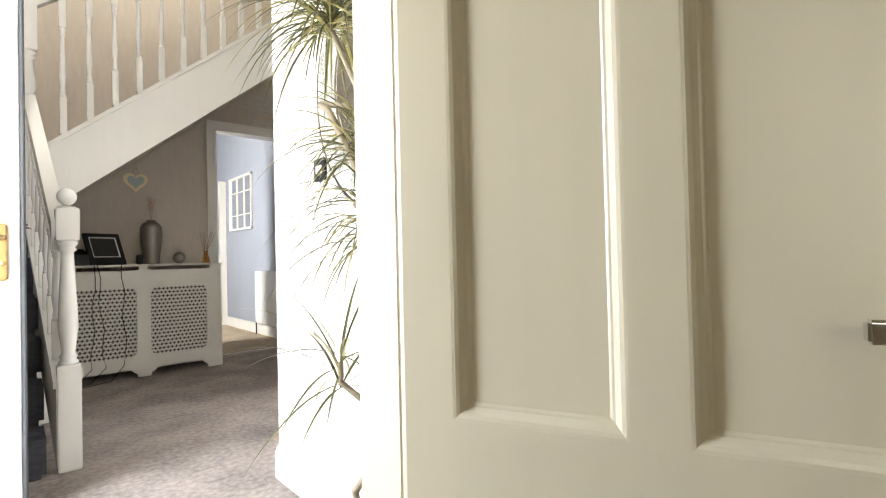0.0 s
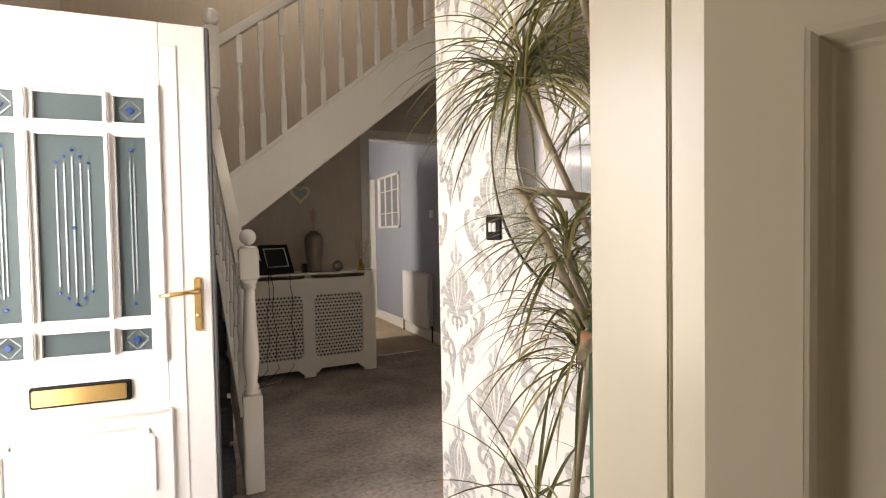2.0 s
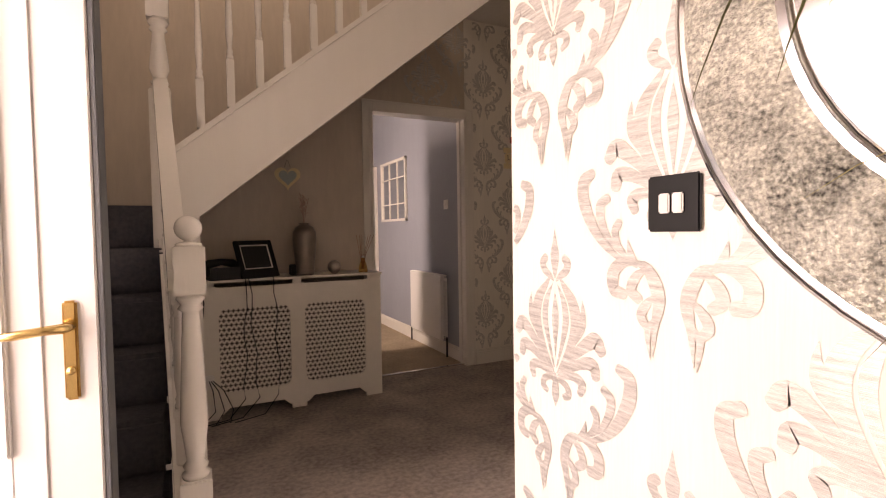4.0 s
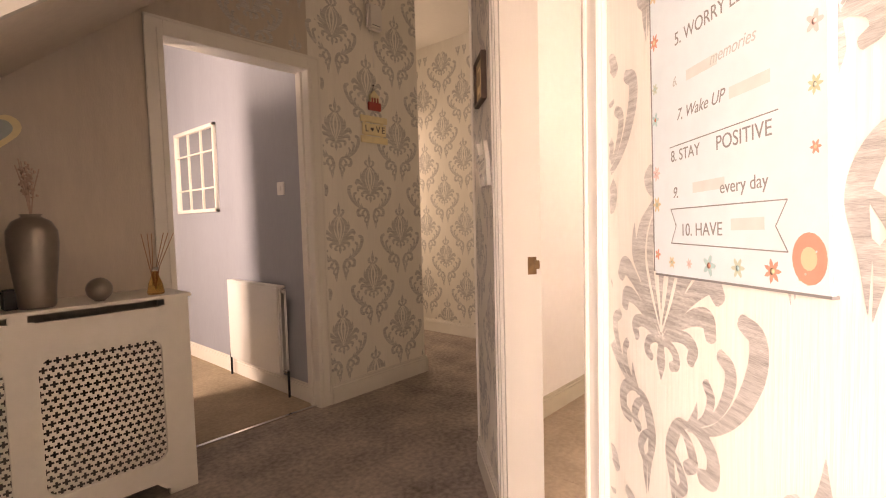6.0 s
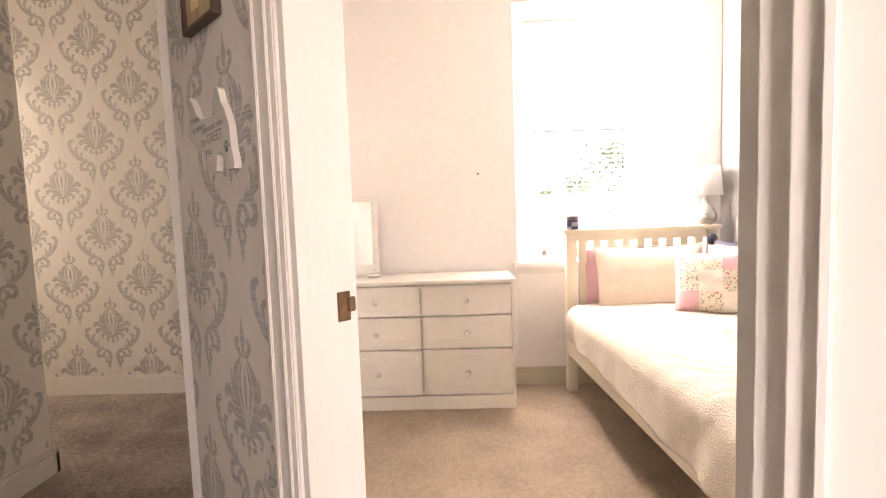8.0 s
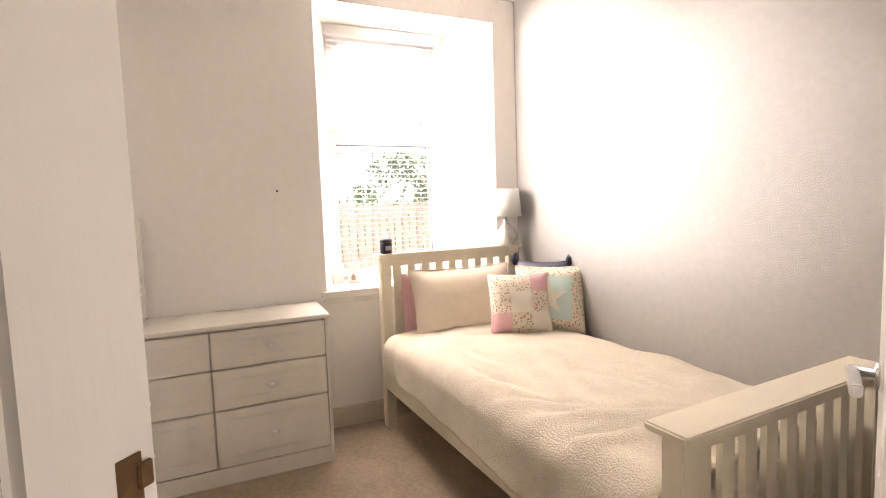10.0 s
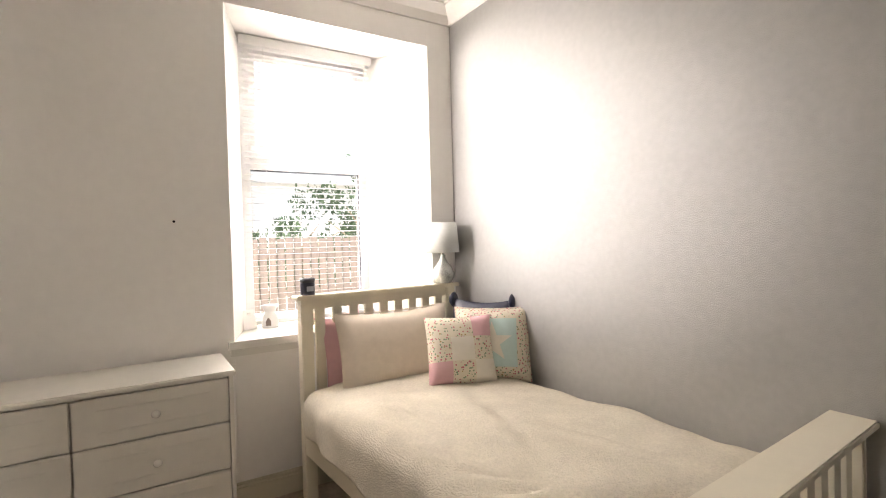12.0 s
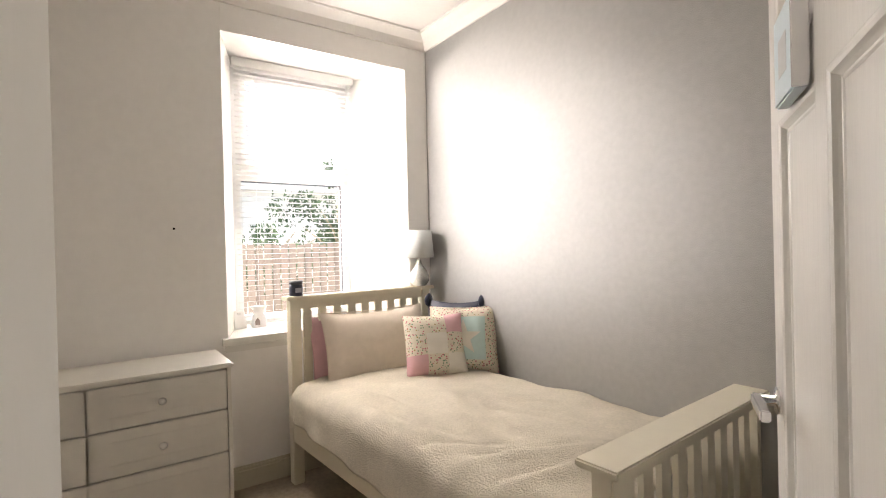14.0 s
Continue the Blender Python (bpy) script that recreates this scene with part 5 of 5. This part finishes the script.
# ---- chest of drawers ----
def chest():
    c = empty("chest_of_drawers", pose(4.155, 2.57, 0.006), "white chest of six drawers with small round knobs", "chest of drawers")
    D, W, HT = 0.385, 1.1, 0.776
    bm = bx(B(), 0.07, D, 0.02, W - 0.02, 0, HT - 0.03)
    bx(bm, 0.002, D, 0.002, 0.018, 0, HT - 0.024)
    bx(bm, 0.002, D, W - 0.018, W - 0.002, 0, HT - 0.024)
    part("carcass", bm, MDF, c)
    part("top", bx(B(), -0.012, D + 0.004, -0.008, W + 0.004, HT - 0.022, HT, 0.005), MDF, c)
    part("plinth", bx(B(), 0.004, 0.02, 0.019, W - 0.019, 0, 0.082), MDF, c)
    for y0, y1 in ((0.021, W / 2 - 0.003), (W / 2 + 0.003, W - 0.021)):
        for z0, z1 in ((0.088, 0.364), (0.37, 0.561), (0.567, 0.746)):
            d = part("drawer", bx(B(), 0.0, 0.0195, y0, y1, z0, z1, 0.004), MDF, c)
            bm = B()
            i0, i1, w = 0.07, 0.045, 0.006
            for a, b, e, f in ((y0 + i0, y1 - i0, z1 - i1 - w, z1 - i1), (y0 + i0, y1 - i0, z0 + i1, z0 + i1 + w)):
                bx(bm, -0.0025, 0.0, a, b, e, f, 0.001)
            part("bead", bm, MDF, d)
            part("knob", lathe(B(), [(0.005, 0), (0.006, 0.01), (0.014, 0.016), (0.016, 0.022), (0.012, 0.028), (0, 0.03)], 16, Matrix(((0, 0, -1, 0), (0, 1, 0, (y0 + y1) / 2), (1, 0, 0, (z0 + z1) / 2), (0, 0, 0, 1)))), GLOSS, d)


chest()
o = empty("dressing_mirror", facing(4.47, 3.545, -1, -0.05, 0.783) @ TILT(-4), "small white framed table mirror with a beaded edge", "mirror")
part("glass", bx(B(), -0.1, 0.1, 0.07, 0.48, 0.0, 0.008), MIRROR, o)
bm = B()
for a, b, c, d in ((-0.14, -0.1, 0.012, 0.52), (0.1, 0.14, 0.012, 0.52), (-0.1, 0.1, 0.012, 0.07), (-0.1, 0.1, 0.48, 0.52)):
    bx(bm, a, b, c, d, -0.012, 0.02, 0.006)
part("frame", bm, GLOSS, o)
for k in range(11):
    for x in (-0.12, 0.12):
        part("bead", lathe(B(), [(0.008, 0), (0.008, 0.003), (0, 0.007)], 10, pose(x, 0.04 + 0.046 * k, 0.02)), GLOSS, o)
part("foot", bx(B(), -0.14, 0.14, 0.0, 0.014, -0.05, 0.05, 0.004), GLOSS, o)
o = empty("trinket_dish", pose(4.36, 3.42, 0.783), "small white trinket dish on the chest", "dish")
part("body", lathe(B(), [(0, 0), (0.03, 0), (0.05, 0.018), (0.047, 0.019), (0.028, 0.006), (0, 0.006)], 20), ENAMEL, o)
o = empty("wall_nail", facing(XW, 2.745, -1, 0, 1.42), "small dark nail in the white wall", "nail")
part("head", lathe(B(), [(0, 0), (0.004, 0), (0.006, 0.006), (0, 0.008)], 10), BLACK, o)

# ---- window ----
win = empty("window_1", pose(4.99, 1.972, 0.832), "white two-part window with clear panes", "window", kind="structure")
hw, wh = 0.392, 1.656
bm = B()
for a, b, c, d in ((-hw, -hw + 0.05, 0, wh), (hw - 0.05, hw, 0, wh), (-hw + 0.05, hw - 0.05, 0, 0.055), (-hw + 0.05, hw - 0.05, wh - 0.055, wh), (-hw + 0.05, hw - 0.05, 0.915, 0.975)):
    bx(bm, 0.0, 0.07, a, b, c, d, 0.004)
part("window_frame", bm, UPVC, win)
bm = B()
for a, b, c, d in ((-hw + 0.05, -hw + 0.09, 0.975, wh - 0.055), (hw - 0.09, hw - 0.05, 0.975, wh - 0.055), (-hw + 0.09, hw - 0.09, 0.975, 1.01), (-hw + 0.09, hw - 0.09, wh - 0.095, wh - 0.055)):
    bx(bm, -0.008, 0.05, a, b, c, d, 0.004)
part("top_sash", bm, UPVC, win)
for z0, z1, i in ((0.055, 0.915, 0.05), (1.01, wh - 0.095, 0.09)):
    g = part("pane", bx(B(), 0.03, 0.036, -hw + i, hw - i, z0, z1), CLEAR, win)
    g.visible_shadow = False
for y in (-0.2, 0.2):
    part("sash_stay", bx(B(), -0.02, 0.0, y - 0.03, y + 0.03, 0.985, 1.0, 0.003), ENAMEL, win)
part("edge_gasket", bx(B(), 0.022, 0.03, -hw + 0.05, hw - 0.05, 0.905, 0.915), DARK, win)
part("edge_gasket", bx(B(), 0.022, 0.03, -hw + 0.05, -hw + 0.057, 0.055, 0.905), DARK, win)
sill = B()
prism(sill, [(4.52, 1.325), (4.555, 1.325), (4.557, 1.35), (4.985, 1.584), (4.985, 2.362), (4.557, 2.498), (4.555, 2.53), (4.52, 2.53)], 0.792, 0.83)
bx(sill, 4.532, 4.553, 1.335, 2.52, 0.755, 0.792, 0.004)
tagged(part("trim_window_sill", sill, GLOSS), "white gloss window sill with a moulded edge", "window sill", "", "structure")
bl = empty("venetian_blind", pose(4.9, 1.977, 0), "white venetian blind let down with open slats", "blind")
part("headrail", bx(B(), -0.025, 0.025, -0.4, 0.4, 2.43, 2.485, 0.004), ENAMEL, bl)
sm = bpy.data.meshes.new("slat")
bm = bx(B(), -0.0125, 0.0125, -0.385, 0.385, -0.0006, 0.0006, m=Matrix.Rotation(radians(7), 4, "Y"))
bm.to_mesh(sm)
bm.free()
sm.materials.append(ENAMEL)
nsl = 48
for k in range(nsl):
    ob = new("slat", sm)
    ob.parent = bl
    ob.location = (0, 0, 0.885 + (2.42 - 0.885) * k / (nsl - 1))
part("bottom_rail", bx(B(), -0.013, 0.013, -0.385, 0.385, 0.852, 0.868, 0.003), ENAMEL, bl)
for y in (-0.27, 0.27):
    part("ladder_cord", tube(B(), [(-0.014, y, 0.86), (-0.014, y, 2.43)], 0.0012, 5), ENAMEL, bl)
part("tilt_wand", tube(B(), [(-0.035, -0.345, 1.75), (-0.03, -0.345, 2.43)], 0.004, 6), ENAMEL, bl)

# ---- small things by the window ----
o = empty("table_lamp", BED @ pose(BL, -0.415, 1.0355), "table lamp with mosaic mirror base and white drum shade", "table lamp")
part("base", lathe(B(), [(0, 0), (0.044, 0), (0.05, 0.006), (0.066, 0.035), (0.069, 0.058), (0.054, 0.095), (0.028, 0.13), (0.015, 0.155), (0.018, 0.165), (0.012, 0.172), (0, 0.172)], 26), MOSAIC, o)
part("stem", lathe(B(), [(0.006, 0.17), (0.006, 0.25), (0, 0.25)], 12), CHROME, o)
bm = lathe(B(), [(0.1, 0.185), (0.1025, 0.185), (0.0875, 0.365), (0.085, 0.365)], 36)
bm.faces.ensure_lookup_table()
bmesh.ops.delete(bm, geom=[f for f in bm.faces if len(f.verts) > 4], context="FACES")
part("shade", bm, SHADE, o)
o = empty("navy_candle", BED @ pose(BL + 0.002, 0.43, 1.0355), "dark navy candle jar on the headboard shelf", "candle")
part("jar", lathe(B(), [(0, 0), (0.035, 0), (0.037, 0.004), (0.037, 0.06), (0.035, 0.063), (0, 0.063)], 24), NAVY, o)
part("lid", lathe(B(), [(0.037, 0.064), (0.038, 0.066), (0.038, 0.084), (0.0, 0.085)], 24), material("charcoal_lid", (0.05, 0.05, 0.06), 0.4), o)
part("paper_label", bx(B(), -0.0385, -0.0365, -0.018, 0.018, 0.02, 0.045), material("silver_label", (0.35, 0.36, 0.42), 0.4, 0.3), o)
o = empty("wax_burner", pose(4.85, 2.26, 0.831), "white ceramic wax burner on the window sill", "wax burner")
part("body", lathe(B(), [(0, 0), (0.045, 0), (0.047, 0.01), (0.042, 0.05), (0.03, 0.085), (0.032, 0.1), (0.05, 0.125), (0.047, 0.127), (0.02, 0.112), (0, 0.112)], 26), ENAMEL, o)
# No hole is cut: a solid brown shape gives the shade inside the burner.
part("opening", prism(B(), [(-0.014, 0.015), (0.014, 0.015), (0.014, 0.04), (0.0, 0.06), (-0.014, 0.04)], 0.036, 0.048, facing(0, 0, -0.9, 0.43)), material("burner_opening_shade", (0.25, 0.2, 0.17), 0.8), o)
o = empty("peach_candle", pose(4.8, 1.78, 0.831), "peach coloured candle jar on the window sill", "candle")
part("jar", lathe(B(), [(0, 0), (0.035, 0), (0.035, 0.09), (0, 0.09)], 20), PINK, o)
part("lid", lathe(B(), [(0.036, 0.09), (0.036, 0.105), (0, 0.106)], 20), CHROME, o)
o = empty("floral_jar", pose(4.78, 2.06, 0.831), "small floral patterned jar on the window sill", "jar")
part("body", lathe(B(), [(0, 0), (0.03, 0), (0.04, 0.04), (0.03, 0.08), (0.022, 0.1), (0.026, 0.11), (0, 0.11)], 20), DITSY, o)
o = empty("easel_card", pose(4.84, 2.37, 0.831, 0, 0, 20), "small white easel frame on the window sill", "photo frame")
part("frame", bx(B(), -0.006, 0.006, -0.04, 0.04, 0, 0.11, 0.002, Matrix.Rotation(radians(14), 4, "Y")), ENAMEL, o)
part("strut", bx(B(), 0.03, 0.036, -0.01, 0.01, 0, 0.09, m=Matrix.Rotation(radians(-12), 4, "Y")), ENAMEL, o)
o = empty("door_plaque", pose(1.776, 2.553, 0, 0, 0, -60.5) @ pose(0.455, 0.0195, 1.575), "pale plaque hanging on the bedroom door", "plaque")
part("board", bx(B(), -0.07, 0.07, 0.001, 0.022, -0.06, 0.085, 0.003), CANVAS, o)
part("edge", bx(B(), -0.075, -0.07, 0.001, 0.024, -0.06, 0.085, 0.001), CHROME, o)
part("motif", bx(B(), -0.03, 0.03, 0.022, 0.0225, -0.02, 0.04), material("plaque_print", (0.5, 0.52, 0.52), 0.6), o)
part("cord", tube(B(), [(-0.04, 0.012, 0.085), (0.0, 0.006, 0.16), (0.04, 0.012, 0.085)], 0.0015, 5), STEM, o)

# ---- outside ----
structure("ground", [(-300, 300, -300, 300, -0.4, -0.15)], GRASS, "garden ground with lawn and paving", "ground")
fe = empty("garden_fence", pose(8.6, 0, -0.15), "brown timber fence of upright boards", "fence")
fm = bpy.data.meshes.new("board")
bm = bx(B(), -0.01, 0.01, -0.048, 0.048, 0.05, 1.53, 0.004)
bm.to_mesh(fm)
bm.free()
fm.materials.append(FENCE)
for k in range(70):
    ob = new("board", fm)
    ob.parent = fe
    ob.location = (0.012 * (k % 2), -4.5 + 0.113 * k, 0.012 * math.sin(k * 2.3))
for z in (0.3, 0.8, 1.3):
    part("rail", bx(B(), 0.025, 0.06, -4.6, 3.5, z - 0.04, z + 0.04), FENCE, fe)
random.seed(31)


def bush(name, x, y, h, r, n, label):
    t = empty(name, pose(x, y, -0.15), label, "tree")
    bm = tube(B(), [(0, 0, 0), (0.05, 0.03, h * 0.4), (0.0, 0.1, h * 0.8)], [0.09, 0.06, 0.02], 8)
    for k in range(6):
        a = k * 1.1
        tube(bm, [(0.03, 0.03, h * (0.25 + 0.08 * k)), (r * 0.4 * math.cos(a), r * 0.4 * math.sin(a), h * (0.4 + 0.08 * k)), (r * 0.8 * math.cos(a), r * 0.8 * math.sin(a), h * (0.5 + 0.08 * k))], [0.04, 0.02, 0.008], 6)
    part("trunk", bm, STEM, t)
    bm = B()
    blobs = [(random.gauss(0, r * 0.45), random.gauss(0, r * 0.5), h * random.uniform(0.3, 0.95), r * random.uniform(0.25, 0.45)) for _ in range(16)]
    for k in range(n):
        bxx, byy, bz, br = random.choice(blobs)
        d = Vector((random.gauss(0, 1), random.gauss(0, 1), random.gauss(0, 1))).normalized() * br * random.uniform(0.6, 1.05)
        q = Matrix.Translation(Vector((bxx, byy, bz)) + d) @ Euler((random.uniform(0, 6), random.uniform(0, 6), random.uniform(0, 6))).to_matrix().to_4x4()
        s = random.uniform(0.03, 0.07)
        bm.faces.new([bm.verts.new(q @ Vector(v)) for v in ((-s, 0, 0), (0, -s * 0.45, 0), (s, 0, 0), (0, s * 0.45, 0))])
    part("crown", bm, FOLIAGE, t)


bush("garden_tree", 11.2, -1.1, 3.3, 1.0, 2600, "leafy green garden tree behind the fence")
bush("garden_shrub", 10.6, 0.4, 2.0, 0.8, 1500, "leafy shrub rising above the fence")
bush("garden_shrub", 11.0, 1.4, 1.9, 0.8, 1300, "leafy shrub rising above the fence")
bush("garden_shrub", 11.2, -4.0, 2.6, 1.3, 1500, "leafy shrub rising above the fence")
hs = empty("neighbour_house", pose(24, -4.0, -0.15), "pale rendered house with a pitched slate roof", "house")
part("wall", bx(B(), 0, 7, -5, 7, 0, 4.2), RENDERED, hs)
part("roof", prism(B(), [(-5.3, 4.1), (7.3, 4.1), (1.0, 8.2)], -0.3, 7.3, Matrix(((0, 0, 1, 0), (1, 0, 0, 0), (0, 1, 0, 0), (0, 0, 0, 1)))), SLATES, hs)
for y in (-3.0, 0.5, 4.0):
    w = part("window", bx(B(), -0.03, 0.05, y, y + 1.2, 1.2, 2.6), CLEAR, hs)
    part("window_frame", bx(B(), -0.06, 0.0, y - 0.08, y, 1.12, 2.68), UPVC, w)
    part("window_sill", bx(B(), -0.1, 0.0, y - 0.1, y + 1.3, 1.04, 1.12), UPVC, w)


# ---- damask print on the wallpaper ----
def spline(pts, n=5):
    out = []
    P = [Vector(p) for p in pts]
    P = [2 * P[0] - P[1]] + P + [2 * P[-1] - P[-2]]
    for i in range(1, len(P) - 2):
        for k in range(n):
            t = k / n
            a, b, c, d = P[i - 1:i + 3]
            out.append(0.5 * ((2 * b) + (c - a) * t + (2 * a - 5 * b + 4 * c - d) * t * t + (3 * b - a - 3 * c + d) * t ** 3))
    return out + [P[-2]]


def stroke(pts, round_end=True):
    """A tapering brush stroke: points (x, y, width). Gives left and right outlines."""
    c = spline(pts)
    rows = []
    if round_end:
        d = (c[-1] - c[-2]).normalized() if (c[-1] - c[-2]).length > 1e-6 else Vector((1, 0, 0))
        w = c[-1].z
        for s, f in ((0.3, 0.9), (0.45, 0.55), (0.5, 0.1)):
            c.append(Vector((c[-1].x * 0 + pts[-1][0] + d.x * w * s, pts[-1][1] + d.y * w * s, w * f)))
    for i, p in enumerate(c):
        a, b = c[max(i - 1, 0)], c[min(i + 1, len(c) - 1)]
        d = Vector((b.x - a.x, b.y - a.y)).normalized()
        nn = Vector((-d.y, d.x))
        rows.append((Vector((p.x, p.y)) + nn * p.z * 0.53, Vector((p.x, p.y)) - nn * p.z * 0.53))
    return rows


MOTIF_STROKES = [
    [(0, 0.075, 0.004), (0, 0.1, 0.018), (0, 0.122, 0.024), (0, 0.142, 0.012), (0, 0.168, 0.001)],
    [(0.003, 0.07, 0.003), (0.014, 0.08, 0.012), (0.03, 0.09, 0.016), (0.036, 0.104, 0.018), (0.028, 0.113, 0.016)],
    [(0.004, -0.105, 0.003), (0.036, -0.058, 0.015), (0.057, -0.01, 0.026), (0.05, 0.032, 0.024), (0.026, 0.062, 0.012), (0.01, 0.082, 0.001)],
    [(0.003, -0.095, 0.003), (0.02, -0.045, 0.01), (0.03, -0.002, 0.016), (0.024, 0.034, 0.013), (0.006, 0.066, 0.001)],
    [(0, -0.075, 0.001), (0, -0.03, 0.012), (0, 0.005, 0.018), (0, 0.05, 0.001)],
    [(0.05, -0.045, 0.004), (0.07, -0.008, 0.02), (0.076, 0.018, 0.012), (0.074, 0.042, 0.001)],
    [(0.006, -0.11, 0.003), (0.045, -0.068, 0.014), (0.08, -0.038, 0.022), (0.105, -0.024, 0.028), (0.119, -0.038, 0.022)],
    [(0.006, -0.115, 0.003), (0.045, -0.086, 0.013), (0.076, -0.07, 0.02), (0.1, -0.068, 0.024), (0.106, -0.084, 0.02)],
    [(0.005, -0.118, 0.003), (0.034, -0.104, 0.011), (0.057, -0.1, 0.017), (0.073, -0.109, 0.019), (0.068, -0.124, 0.015)],
    [(0.003, -0.122, 0.003), (0.016, -0.117, 0.01), (0.033, -0.124, 0.014), (0.037, -0.138, 0.015), (0.026, -0.144, 0.012)],
    [(0, -0.105, 0.005), (0, -0.128, 0.016), (0, -0.147, 0.02), (0, -0.17, 0.001)],
]
SCROLL_STROKES = [
    [(0.062, -0.212, 0.004), (0.112, -0.192, 0.011), (0.152, -0.156, 0.019), (0.178, -0.108, 0.025), (0.18, -0.072, 0.024), (0.16, -0.06, 0.018)],
    [(0.082, -0.2, 0.003), (0.118, -0.172, 0.01), (0.138, -0.138, 0.016), (0.14, -0.114, 0.018), (0.126, -0.104, 0.016)],
    [(0.076, -0.2, 0.003), (0.098, -0.182, 0.009), (0.108, -0.158, 0.014), (0.1, -0.144, 0.014)],
    [(0.06, -0.208, 0.003), (0.076, -0.192, 0.011), (0.082, -0.17, 0.001)],
    [(0.06, -0.206, 0.006), (0.09, -0.206, 0.018), (0.112, -0.224, 0.022), (0.11, -0.25, 0.022), (0.092, -0.256, 0.018)],
    [(0.046, -0.214, 0.006), (0.066, -0.228, 0.016), (0.075, -0.248, 0.018), (0.062, -0.26, 0.016)],
    [(0.07, -0.204, 0.004), (0.046, -0.212, 0.016), (0.03, -0.235, 0.022), (0.023, -0.262, 0.02), (0.03, -0.298, 0.012), (0.034, -0.345, 0.001)],
    [(0.024, -0.248, 0.004), (0.046, -0.268, 0.014), (0.056, -0.286, 0.016), (0.046, -0.3, 0.013)],
    [(0.03, -0.285, 0.003), (0.043, -0.308, 0.011), (0.038, -0.35, 0.001)],
]


def damask(name, f, u0, u1, v0, v1, au, av, parent, U=0.2587, V=0.64):
    """The printed figure over a stretch of wall, on the frame f; one motif centred on (au, av)."""
    shapes = []
    for st in MOTIF_STROKES:
        for s in ((1,) if all(abs(p[0]) < 1e-6 for p in st) else (1, -1)):
            shapes.append(stroke([(s * x, y, w) for x, y, w in st], st[-1][2] > 0.005))
    scroll = []
    for st in SCROLL_STROKES:
        for s in (1, -1):
            scroll.append(stroke([(s * x, y, w) for x, y, w in st], st[-1][2] > 0.005))
    verts, faces = [], []

    def inside(p):
        return u0 < p[0] < u1 and v0 < p[1] < v1

    i0, i1 = int((u0 - au) / U) - 2, int((u1 - au) / U) + 2
    j0, j1 = int((v0 - av) / V) - 2, int((v1 - av) / V) + 2
    for i in range(i0, i1 + 1):
        for j in range(j0, j1 + 1):
            ox, oy = au + i * U, av + j * V + (V / 2 if i % 2 else 0)
            for k, rows in enumerate(shapes + scroll):
                h = 0.0006 + 0.00003 * k
                prev = None
                for a, b in rows:
                    p, q = (a.x + ox, a.y + oy), (b.x + ox, b.y + oy)
                    ok = inside(p) and inside(q)
                    if ok:
                        verts += [(*p, h), (*q, h)]
                        if prev is not None:
                            faces.append((prev, prev + 1, len(verts) - 1, len(verts) - 2))
                        prev = len(verts) - 2
                    else:
                        prev = None
    me = bpy.data.meshes.new(name)
    me.from_pydata(verts, [], faces)
    me.materials.append(MOTIF)
    ob = new(name, me)
    ob.matrix_basis = f
    ob.parent = parent
    return tagged(ob, "silver-grey printed damask figure", "", "", "stuff")


damask("damask_print", F_SPLAY, -SE + 0.003, -S1 - 0.087, 0.126, H - 0.01, 0.06, 1.11, wall_splay)
damask("damask_print", F_SPLAY, -S0 + 0.087, -SC - 0.002, 0.126, H - 0.01, 0.06, 1.11, wall_splay)
damask("damask_print", F_LOVE, 2.656, 3.521, 0.126, H - 0.01, 3.036, 1.461, wall_love, U=0.2685, V=0.662)
damask("damask_print", F_LOVE, 2.0, 2.656, 2.18, H - 0.01, 3.036, 1.461, wall_back, U=0.2685, V=0.662)
damask("damask_print", F_A, -2.068, -0.87, 0.126, H - 0.01, -1.93, 0.99, wall_a)
damask("damask_print", F_FAR, -6.6, -3.78, 0.126, H - 0.1, -5.29, 0.52, wall_far)
